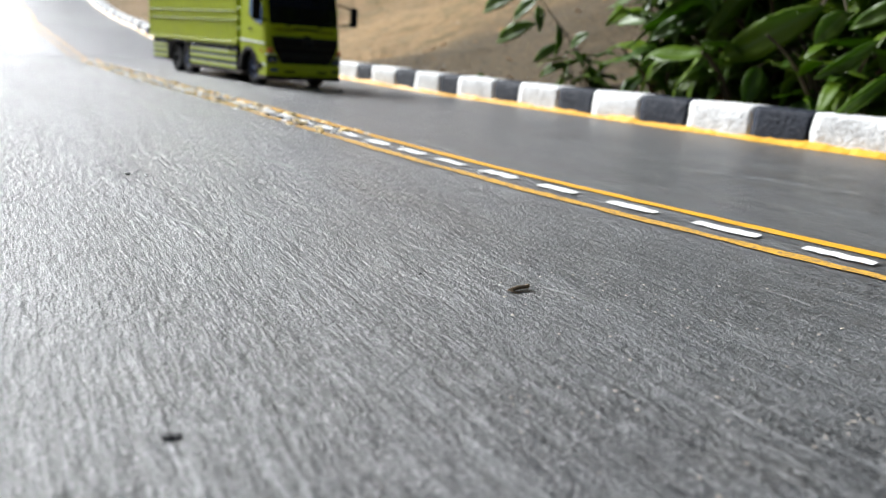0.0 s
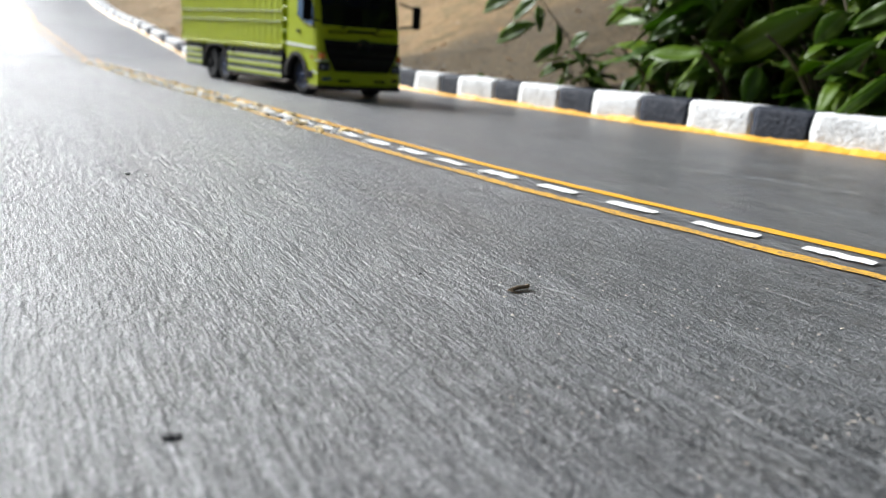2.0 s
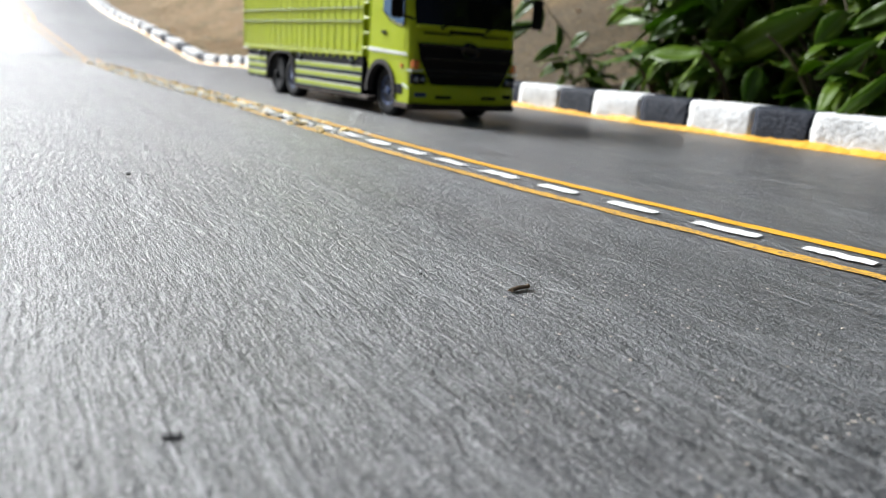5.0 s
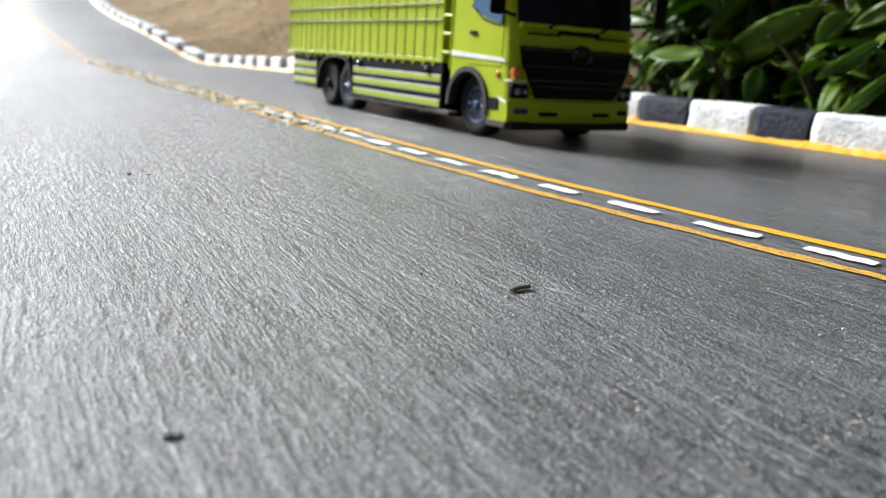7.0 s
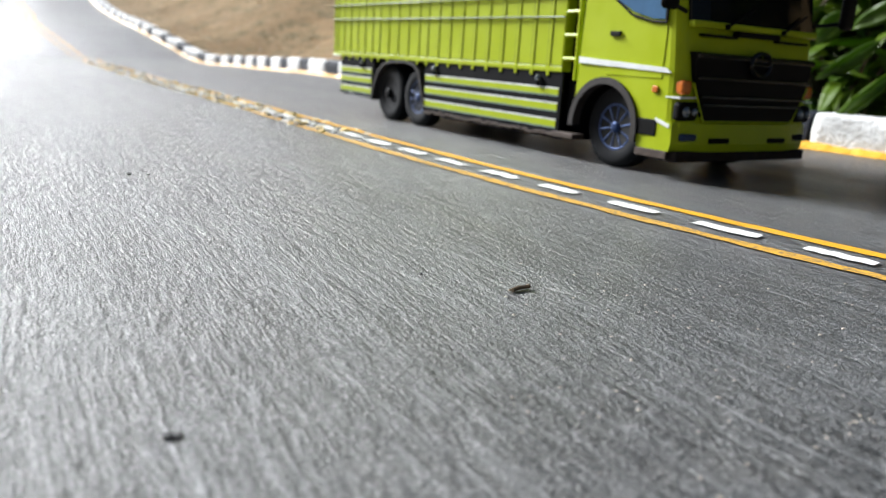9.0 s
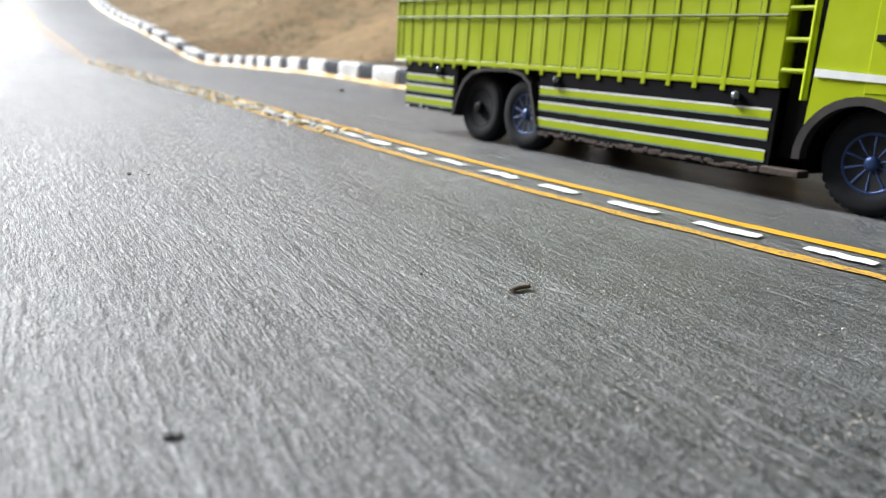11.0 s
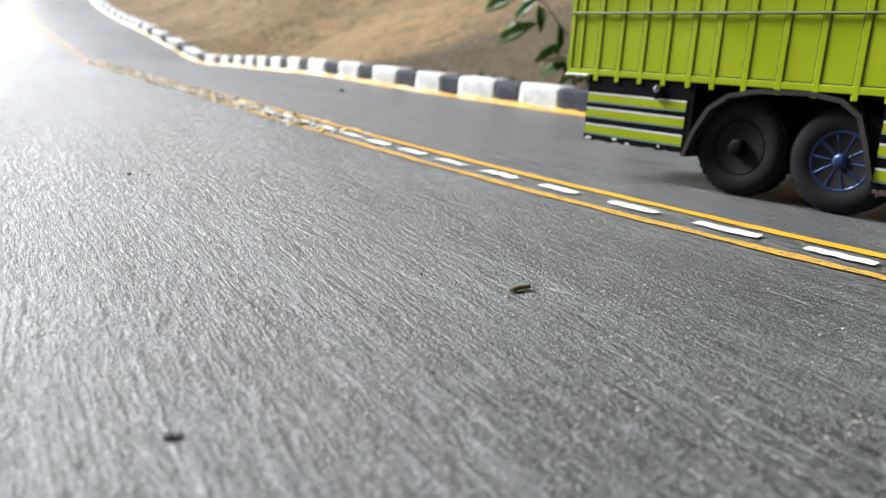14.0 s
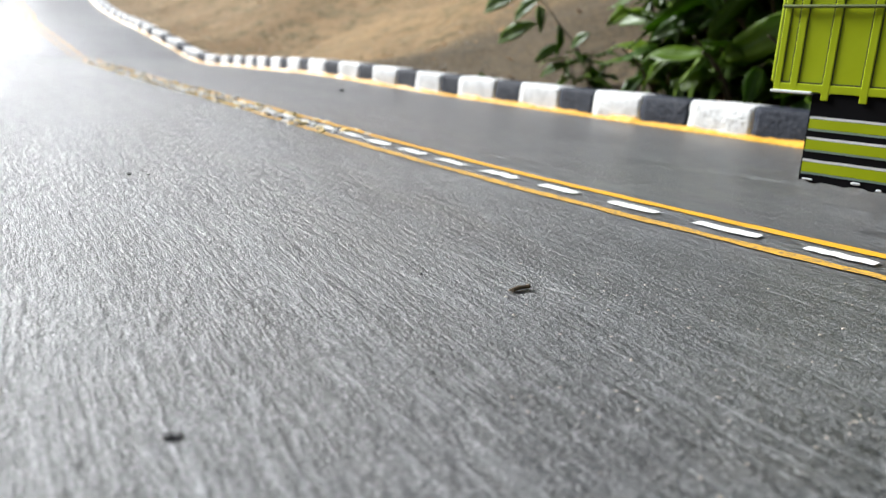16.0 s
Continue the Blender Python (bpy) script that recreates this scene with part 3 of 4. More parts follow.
    for a, b in (((-0.060, 0.0487), (0.060, 0.0487)), ((-0.060, 0.0487), (-0.0775, 0.0800)), ((0.060, 0.0487), (0.0775, 0.0800))):
        rod(bm, (0.0080, a[0], a[1]), (0.0080, b[0], b[1]), 0.0010, 6)
    part("grille_rim", bm, LIME, grille)
    bm = bmesh.new()
    for i in range(20):
        a0, a1 = 2 * math.pi * i / 20, 2 * math.pi * (i + 1) / 20
        rod(bm, (0.0120, 0.0130 * math.cos(a0), 0.0975 + 0.0095 * math.sin(a0)), (0.0120, 0.0130 * math.cos(a1), 0.0975 + 0.0095 * math.sin(a1)), 0.0022, 6)
    block(bm, 0.0110, 0.0130, -0.0100, 0.0100, 0.0960, 0.0985, 0.0005)
    part("badge", bm, GLOSS, grille, "black oval badge")
    # bumper
    bm = bmesh.new()
    rows = []
    for i in range(13):
        yy = -0.0905 + 0.181 * i / 12
        bow = 0.008 * (1 - (abs(yy) / 0.0905) ** 4)
        rows.append([bm.verts.new(p) for p in ((-0.022, yy, 0.0235), (0.0015 + bow, yy, 0.0235), (0.0030 + bow, yy, 0.0300), (0.0020 + bow, yy, 0.0470), (-0.022, yy, 0.0470))])
    for a, b in zip(rows, rows[1:]):
        for k in range(5):
            bm.faces.new((a[k], a[(k + 1) % 5], b[(k + 1) % 5], b[k]))
    bm.faces.new(rows[0])
    bm.faces.new(rows[-1])
    bumper = part("bumper", bm, LIME, cab)
    for y0, y1 in ((-0.0520, -0.0260), (0.0260, 0.0520)):
        bm = bmesh.new()
        block(bm, 0.006, 0.0115, y0, y1, 0.0305, 0.0352, 0.0010)
        part("bumper_slot", bm, BLACK, bumper, "black slot")
    for side in (-1, 1):
        bm = bmesh.new()
        block(bm, 0.002, 0.0085, side * 0.074 - 0.009, side * 0.074 + 0.009, 0.0325, 0.0385, 0.0012)
        part("fog_lamp", bm, BLUE if side < 0 else BLACK, bumper, "small dark fog lamp")
        bm = bmesh.new()
        block(bm, 0.0, 0.0085, side * 0.0775 - 0.0125, side * 0.0775 + 0.0105, 0.0490, 0.0645, 0.003, 3)
        lamp = part("headlight", bm, BLACK, cab, "black-framed headlight")
        for dy, r in ((-0.005, 0.0048), (0.005, 0.0036)):
            bm = bmesh.new()
            lathe(bm, [(r * 0.3, 0.0028), (r * 0.85, 0.0016), (r, -0.001)], 14)
            ob = part("lens", bm, LENS, lamp, "clear lamp lens", smooth=True)
            ob.matrix_local = pose(0.0085, side * 0.0775 + dy, 0.0565, 0, 0, -90)
        bm = bmesh.new()
        block(bm, -0.006, 0.0075, side * 0.0825 - 0.0055, side * 0.0825 + 0.0055, 0.0700, 0.0815, 0.0028, 3)
        part("indicator", bm, ORANGE, cab, "orange corner indicator")
        bm = bmesh.new()
        prism_x(bm, [(side * 0.0905, 0.0668), (side * 0.062, 0.0675), (side * 0.062, 0.0688), (side * 0.0905, 0.0682)], -0.008, 0.0072)
        part("seam_trim", bm, SILVER, cab, "pale seam strip")
    bm = bmesh.new()
    block(bm, -0.025, 0.0085, -0.088, 0.088, 0.0150, 0.0240, 0.0015)
    part("lower_lip", bm, LIP, cab, "worn dark lower lip")
    return cab


POSTS = (-0.6628, -0.6525, -0.6325, -0.6102, -0.5872, -0.5646, -0.5420, -0.5213, -0.4956, -0.4698, -0.4435, -0.4170,
         -0.3961, -0.3708, -0.3454, -0.3201, -0.2945, -0.2685, -0.2419, -0.2159, -0.1896, -0.1640)


def build_cargo():
    bm = bmesh.new()
    block(bm, -0.6650, -0.1430, -0.0870, 0.0870, 0.0810, 0.2700, 0.002)
    cargo = part("cargo_box", bm, LIME, truck, "lime-green ribbed cargo box")
    for side in (-1, 1):
        y0, y1 = sorted((side * 0.0868, side * 0.0878))
        y4, y5 = sorted((side * 0.0868, side * 0.0873))
        for i, x in enumerate(POSTS):
            w = 0.0023 if i else 0.0020
            bm = bmesh.new()
            block(bm, x - w, x + w, y0, y1, 0.0762 if i > 1 else 0.0790, 0.2700, 0.0004, 1)
            post = part("post", bm, LIME, cargo)
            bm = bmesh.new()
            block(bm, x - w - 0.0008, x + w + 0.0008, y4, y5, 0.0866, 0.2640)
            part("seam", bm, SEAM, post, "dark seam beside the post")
        y2, y3 = sorted((side * 0.0868, side * 0.0877))
        for z0, z1 in ((0.0806, 0.0856), (0.264, 0.2700)):
            bm = bmesh.new()
            block(bm, -0.6650, -0.1430, y2, y3, z0, z1, 0.0004, 1)
            part("edge_rail", bm, LIME, cargo)
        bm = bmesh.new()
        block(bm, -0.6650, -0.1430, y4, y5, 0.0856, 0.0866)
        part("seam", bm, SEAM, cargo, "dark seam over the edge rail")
        for z in (0.1315, 0.1510, 0.1850, 0.2200):
            bm = bmesh.new()
            rod(bm, (-0.6655, side * 0.0893, z), (-0.1430, side * 0.0893, z), 0.0011, 8)
            part("tie_rail", bm, GREENDARK, cargo, "dull green thin rail")
    for y0, y1 in ((-0.0850, -0.0020), (0.0020, 0.0850)):
        bm = bmesh.new()
        block(bm, -0.6685, -0.6645, y0, y1, 0.0860, 0.2650, 0.001)
        part("rear_door", bm, LIME, cargo)
    # chipped lower rear edge
    bm = bmesh.new()
    block(bm, -0.6660, -0.6400, -0.0890, -0.0780, 0.0793, 0.0812, 0.0006)
    part("rear_edge", bm, SILVER, cargo, "chipped pale lower edge")
    return cargo


def stripe(name, x0, x1, z0, z1, y, mat, parent, thick, label=""):
    bm = bmesh.new()
    ya, yb = sorted((y, y + thick))
    n = max(2, int((x1 - x0) / 0.006))
    rows = []
    for i in range(n + 1):
        x = x0 + (x1 - x0) * i / n
        k = 0.00025 * noise.noise((x * 160, z0 * 900, 2))
        rows.append([bm.verts.new((x, yy, zz + k)) for yy, zz in ((ya, z0), (yb, z0), (yb, z1), (ya, z1))])
    for a, b in zip(rows, rows[1:]):
        for j in range(4):
            bm.faces.new((a[j], a[(j + 1) % 4], b[(j + 1) % 4], b[j]))
    bm.faces.new(rows[0])
    bm.faces.new(rows[-1])
    return part(name, bm, mat, parent, label)


def build_skirts():
    rr = random.Random(3)
    for side in (-1, 1):
        yo = side * 0.0835
        th = side * 0.0030
        for x0, x1, xs0 in ((-0.3975, -0.1420, -0.3950), (-0.6400, -0.5350, -0.6400)):
            bm = bmesh.new()
            ya, yb = sorted((yo, yo + th))
            # lower edge is torn and uneven
            n = 30
            rows = []
            for i in range(n + 1):
                x = x0 + (x1 - x0) * i / n
                low = 0.0200 + 0.0016 * noise.noise((x * 120, side * 3, 0)) + 0.0012 * noise.noise((x * 400, side * 3, 5))
                if x0 < -0.5:
                    low += 0.0060
                rows.append([bm.verts.new((x, yy, zz)) for yy, zz in ((ya, low), (yb, low), (yb, 0.0800), (ya, 0.0800))])
            for a, b in zip(rows, rows[1:]):
                for j in range(4):
                    bm.faces.new((a[j], a[(j + 1) % 4], b[(j + 1) % 4], b[j]))
            bm.faces.new(rows[0])
            bm.faces.new(rows[-1])
            skirt = part("side_skirt", bm, MATT, truck, "black skirt panel with lime and white stripes")
            e = x1 - (0.0040 if x0 > -0.5 else 0.006)
            rows = ((0.0586, 0.0643), (0.0438, 0.0500), (0.0278, 0.0342)) if x0 > -0.5 else ((0.0590, 0.0648), (0.0462, 0.0522), (0.0322, 0.0385))
            for z0, z1 in rows:
                stripe("stripe", x0 + 0.001, e, z0, z1, yo + th, LIME, skirt, side * 0.0005)
                stripe("pale_line", x0 + 0.001, e, z1 + 0.0001, z1 + 0.0016, yo + th, SILVER, skirt, side * 0.0006, "thin white line")
                stripe("teal_line", x0 + 0.001, e, z0 - 0.0014, z0 - 0.0001, yo + th, TEAL, skirt, side * 0.0004, "thin grey-green line")
            # frayed lower rim
            bm = bmesh.new()
            x = x0 + 0.002
            while x < x1 - 0.008:
                l = rr.uniform(0.002, 0.007)
                zc = (0.0205 if x0 > -0.5 else 0.0280) + rr.uniform(-0.0016, 0.0012)
                h = rr.uniform(0.0008, 0.0022) if x0 > -0.5 else rr.uniform(0.0004, 0.0009)
                block(bm, x, x + l, min(yo, yo + th * 1.25), max(yo, yo + th * (1.1 + 0.3 * rr.random())), zc - h, zc + h, 0.0005, 1)
                x += l * rr.uniform(0.5, 0.9) if x0 > -0.5 else l + rr.uniform(0.004, 0.03)
            tagged(part("frayed_rim", bm, RUST if x0 > -0.5 else SILVER, skirt, "frayed worn lower rim"), kind="stuff")
        for x in (-0.5680, -0.3730, -0.1760):
            bm = bmesh.new()
            bmesh.ops.create_uvsphere(bm, u_segments=12, v_segments=8, radius=0.0032)
            ob = part("side_lamp", bm, LENS, truck, "small silver side lamp", smooth=True)
            ob.matrix_local = pose(x, side * 0.0890, 0.0735)
            bm = bmesh.new()
            block(bm, -0.0012, 0.0012, -0.0015, 0.0015, -0.008, 0.0, 0.0003, 1)
            part("bracket", bm, MATT, ob)
        # tandem mudguard
        bm = bmesh.new()
        line = [(-0.5400, 0.0240), (-0.5330, 0.0450), (-0.5220, 0.0640), (-0.5070, 0.0745), (-0.4850, 0.0795), (-0.4450, 0.0805), (-0.4230, 0.0770), (-0.4100, 0.0680), (-0.4030, 0.0500), (-0.3960, 0.0280)]
        ya, yb = sorted((side * 0.0560, side * 0.0885))
        rows = []
        for i, (x, z) in enumerate(line):
            cx, cz = -0.468, 0.020
            d = Vector((cx - x, 0, cz - z)).normalized() * 0.0035
            rows.append([bm.verts.new(p) for p in ((x, ya, z), (x, yb, z), (x + d.x, yb, z + d.z), (x + d.x, ya, z + d.z))])
        for a, b in zip(rows, rows[1:]):
            for j in range(4):
                bm.faces.new((a[j], a[(j + 1) % 4], b[(j + 1) % 4], b[j]))
        bm.faces.new(rows[0])
        bm.faces.new(rows[-1])
        part("mudguard", bm, GREY, truck, "scuffed grey mudguard over the rear wheels")
    # frame, underbody and the gap behind the cab
    bm = bmesh.new()
    for y in (-0.030, 0.030):
        block(bm, -0.6450, -0.0100, y - 0.006, y + 0.006, 0.0430, 0.0620, 0.001, 1)
    for x in (-0.62, -0.496, -0.4215, -0.25, -0.0710):
        block(bm, x - 0.006, x + 0.006, -0.060, 0.060, 0.0300, 0.0430, 0.001, 1)
    part("chassis", bm, MATT, truck, "black chassis frame")
    bm = bmesh.new()
    block(bm, -0.6420, -0.0200, -0.0550, 0.0550, 0.0620, 0.0815, 0.001, 1)
    # this block fills the dark gap behind the cab with matt black
    block(bm, -0.1400, -0.1180, -0.0800, 0.0800, 0.0300, 0.2050, 0.002, 1)
    part("underbody", bm, MATT, truck, "matt black underbody")
    # added box that fills the shade under the truck with solid black
    bm = bmesh.new()
    block(bm, -0.3800, -0.1450, -0.0770, 0.0770, 0.0150, 0.0620, 0.003, 2)
    part("tank", bm, MATT, truck, "matt black box added to fill the shade between the wheels")
    for side in (-1, 1):
        bm = bmesh.new()
        rod(bm, (-0.1235, side * 0.0865, 0.0740), (-0.1235, side * 0.0865, 0.2300), 0.0026, 8)
        ladder = part("ladder_rail", bm, LIME, truck)
        for i in range(7):
            z = 0.0935 + i * 0.0215
            bm = bmesh.new()
            rod(bm, (-0.1235, side * 0.0865, z), (-0.1430, side * 0.0865, z), 0.0018, 8)
            part("rung", bm, LIME, ladder)
    bm = bmesh.new()
    block(bm, -0.1460, -0.1150, -0.0910, -0.0760, 0.0190, 0.0245, 0.001, 2)
    part("step_bracket", bm, RUST, truck, "brown worn step bracket")


def build_wheel(spoked):
    """A wheel about its own axle (y); the outer side is towards -y."""
    w = new("wheel")
    bm = bmesh.new()
    R = 0.0355
    lathe(bm, [(0.0205, -0.0098), (0.0225, -0.0112), (0.0300, -0.0112), (0.0335, -0.0100), (R, -0.0075), (R, 0.0075), (0.0335, 0.0100), (0.0225, 0.0112), (0.0205, 0.0098)], 40)
    tyre = part("tyre", bm, RUBBER, w, "dusty black rubber tyre", smooth=True)
    bm = bmesh.new()
    for i in range(36):
        a = 2 * math.pi * i / 36
        for y, t in ((-0.0048, 0.5), (0.0048, -0.5)):
            c = Vector((R * math.cos(a + t * 0.06), y, R * math.sin(a + t * 0.06)))
            m = Matrix.Translation(c) @ Matrix.Rotation(-a, 4, "Y")
            r = bmesh.ops.create_cube(bm, size=1, matrix=m @ Matrix.Diagonal((0.0012, 0.0066, 0.0042, 1)))
    part("tread", bm, RUBBER, tyre)
    bm = bmesh.new()
    lathe(bm, [(0.0210, -0.0100), (0.0198, -0.0104), (0.0185, -0.0095), (0.0178, -0.0040), (0.0178, 0.008), (0.0205, 0.008)], 32, False)
    rim = part("rim", bm, BLUE if spoked else BLACK, w, "blue metallic spoked rim" if spoked else "black rim", smooth=True)
    # black disc added to darken the recess behind the spokes and hub
    bm = bmesh.new()
    lathe(bm, [(0.0179, 0.0035), (0.0179, 0.0070)], 24)
    part("brake_disc", bm, MATT, w, "black wheel backing")
    if spoked:
        for i in range(10):
            a = 2 * math.pi * i / 10
            bm = bmesh.new()
            p = lambda r, y, da: (r * math.cos(a + da), y, r * math.sin(a + da))
            rod(bm, p(0.004, -0.0085, 0), p(0.0185, -0.0090, 0.03), 0.0015, 6)
            part("spoke", bm, BLUE, rim)
    bm = bmesh.new()
    if spoked:
        lathe(bm, [(0.0020, -0.0118), (0.0048, -0.0112), (0.0058, -0.0080), (0.0060, -0.0040)], 18)
    else:
        lathe(bm, [(0.0030, -0.0150), (0.0058, -0.0145), (0.0066, -0.0120), (0.0068, -0.0050), (0.0075, 0.0036)], 24)
    part("hub", bm, BLUE if spoked else BLACK, w, "blue hub cap" if spoked else "black hub", smooth=True)
    return w


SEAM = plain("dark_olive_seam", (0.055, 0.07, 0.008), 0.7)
GREENDARK = plain("dull_green", (0.10, 0.13, 0.02), 0.6)
TEAL = plain("grey_green_tape", (0.20, 0.28, 0.24), 0.5)
build_cab()
build_cargo()
build_skirts()
WHEEL_X = (-0.0710, -0.4215, -0.4960)
wheels = []
for i, x in enumerate(WHEEL_X):
    first = build_wheel(i < 2)
    first.parent = truck
    wheels.append((first, x, -0.0705, 1))
    other = copy_thing(first, Matrix())
    other.parent = truck
    wheels.append((other, x, 0.0705, -1))

# ---- plants behind the kerb ----
def leaf_mesh(length, width, droop, fold, seed, arch=None):
    r = random.Random(seed)
    bm = bmesh.new()
    n = 9
    rows = []
    for i in range(n + 1):
        t = i / n
        w = width * 0.5 * (math.sin(math.pi * t ** 0.8) ** 0.85 if 0 < t < 1 else 0.0) + 0.0007
        x = length * t * (1 - 0.10 * droop * t)
        z = -droop * length * t * t * 0.55 + 0.004 * math.sin(t * 9 + seed)
        y = 0.03 * length * math.sin(t * 3 + seed)
        if arch is not None:
            x, z, y = length * t, arch * length * math.sin(math.pi * t), 0.0
        rows.append([bm.verts.new((x, y + k * w, z + abs(k) * w * fold + 0.002 * abs(k) * math.sin(t * 17 + seed * k))) for k in (-1, -0.5, 0, 0.5, 1)])
    for a, b in zip(rows, rows[1:]):
        for j in range(4):
            bm.faces.new((a[j], a[j + 1], b[j + 1], b[j]))
    r2 = bmesh.ops.extrude_face_region(bm, geom=bm.faces[:])
    for e in r2["geom"]:
        if isinstance(e, bmesh.types.BMVert):
            e.co.z -= 0.0007
    return mesh_of("leaf", bm, LEAF, True)


LEAVES = [leaf_mesh(0.13, 0.048, 0.55, 0.25, 1), leaf_mesh(0.10, 0.040, 0.35, 0.35, 2), leaf_mesh(0.075, 0.030, 0.8, 0.2, 3), leaf_mesh(0.115, 0.036, 1.0, 0.3, 4)]

BLADES = [leaf_mesh(0.1, 0.036, 0.0, 0.3, 11, 0.08), leaf_mesh(0.1, 0.046, 0.0, 0.35, 12, 0.04), leaf_mesh(0.1, 0.040, 0.0, 0.2, 13, 0.12), leaf_mesh(0.1, 0.028, 0.0, 0.3, 14, 0.16)]


def floor_at(x, y):
    s, off = near_line(np.array([[x]]), np.array([[y]]))
    return float(ground_z(np.array([[x]]), np.array([[y]]), s, off)[0, 0])


def shrub(s, off, height, spread_r, stems, leaves, seed, label, size=1.0, thick=0.0045):
    r = random.Random(seed)
    base = on_road(s, off)
    base.z = floor_at(base.x, base.y) - 0.01
    plant = tagged(new("shrub"), label, "shrub", "shrubs behind the kerb")
    plant.matrix_world = Matrix.Translation(base)
    tips = []
    for i in range(stems):
        a = r.uniform(0, 2 * math.pi)
        top = Vector((math.cos(a) * spread_r * r.uniform(0.3, 1), math.sin(a) * spread_r * r.uniform(0.3, 1), height * r.uniform(0.65, 1)))
        bm = bmesh.new()
        pts = [Vector((math.cos(a) * 0.02, math.sin(a) * 0.02, 0)).lerp(top, t) + Vector((0, 0, 0.12 * height * math.sin(math.pi * t))) for t in (0, 0.2, 0.4, 0.6, 0.8, 1)]
        for j, (p, q) in enumerate(zip(pts, pts[1:])):
            rod(bm, p, q, thick * (1 - 0.14 * j), 6)
        part("stem", bm, STEM, plant)
        tips.append(pts)
    for i in range(leaves):
        pts = tips[i % stems]
        k = r.uniform(0.3, 4.99)
        p = pts[int(k)].lerp(pts[int(k) + 1], k % 1)
        ob = new("leaf", LEAVES[r.randrange(len(LEAVES))])
        ob.parent = plant
        a = r.uniform(0, 2 * math.pi)
        m = pose(p.x, p.y, p.z, r.uniform(-35, 35), r.uniform(-35, 45), math.degrees(a))
        ob.matrix_local = m @ Matrix.Diagonal((*([size * r.uniform(0.75, 1.3)] * 3), 1))
    return plant


dense = "dense dark-green broad-leaved shrub leaning over the kerb"
shrub(-0.05, 0.92, 0.34, 0.26, 16, 150, 1, dense)
shrub(0.15, 0.88, 0.30, 0.22, 14, 130, 2, dense)
shrub(0.33, 0.90, 0.30, 0.20, 14, 120, 3, dense)
shrub(0.11, 1.20, 0.50, 0.32, 16, 170, 4, "tall dark broad-leaved shrub on the bank", 1.15)
shrub(0.35, 1.25, 0.52, 0.30, 16, 170, 5, "tall dark broad-leaved shrub on the bank", 1.15)
shrub(-0.17, 1.20, 0.60, 0.36, 16, 170, 7, "tall dark broad-leaved shrub on the bank", 1.15)
# three unseen shrubs, added to keep sky light off the truck's front and road
shrub(-0.52, 1.10, 0.75, 0.36, 16, 190, 10, "tall dark broad-leaved shrub on the bank", 1.15)
shrub(-0.92, 1.10, 0.85, 0.38, 16, 190, 11, "tall dark broad-leaved shrub on the bank", 1.2)
shrub(-1.32, 1.15, 0.85, 0.38, 16, 190, 12, "tall dark broad-leaved shrub on the bank", 1.2)
shrub(0.40, 0.86, 0.22, 0.13, 8, 44, 22, dense, 1.05)
low = "low broad-leaved shrub drooping on the kerb"
shrub(-0.01, 0.77, 0.15, 0.14, 9, 60, 13, low, 0.85)
shrub(0.17, 0.78, 0.13, 0.14, 9, 60, 14, low, 0.8)
shrub(0.35, 0.79, 0.12, 0.12, 9, 48, 15, low, 0.75)
shrub(0.49, 1.02, 0.25, 0.16, 7, 34, 6, "young shrub with long leaves", 1.05, 0.003)
shrub(0.57, 0.80, 0.09, 0.09, 6, 20, 16, low, 0.6, 0.002)
shrub(0.81, 0.74, 0.05, 0.02, 2, 3, 9, "tiny green seedling behind the kerb", 0.35, 0.0015)



def spray(label, foot, stem, blades):
    """A thin arching stem with single long leaves; places are (station, offset, height over the road)."""
    base = on_road(*foot[:2])
    base.z = floor_at(base.x, base.y) - 0.01
    plant = tagged(new("shrub"), label, "shrub", "shrubs behind the kerb")
    plant.matrix_world = Matrix.Translation(base)
    pts = [Vector((0, 0, 0))] + [on_road(*q) - base for q in stem]
    bm = bmesh.new()
    for j, (a, b) in enumerate(zip(pts, pts[1:])):
        rod(bm, a, b, 0.0024 - 0.0003 * j, 6)
    part("stem", bm, STEM, plant)
    for kind, root, tip, width, roll in blades:
        a, b = on_road(*root) - base, on_road(*tip) - base
        # a short stalk ties the blade to the nearest point of the stem
        near = min((p.lerp(q, t / 6) for p, q in zip(pts, pts[1:]) for t in range(7)), key=lambda c: (c - a).length)
        bm = bmesh.new()
        rod(bm, near, a, 0.0011, 5)
        part("stalk", bm, STEM, plant)
        d = b - a
        length = d.length
        d.normalize()
        face = Vector((0.15, -0.9, 0.25))
        up = (face - d * d.dot(face)).normalized()
        up = Matrix.Rotation(radians(roll), 3, d) @ up
        y = up.cross(d)
        m = Matrix((( d.x, y.x, up.x, a.x), (d.y, y.y, up.y, a.y), (d.z, y.z, up.z, a.z), (0, 0, 0, 1)))
        ob = new("leaf", BLADES[kind])
        ob.parent = plant
        k = length / 0.1
        ob.matrix_local = m @ Matrix.Diagonal((k, k * width * 0.75, k, 1))


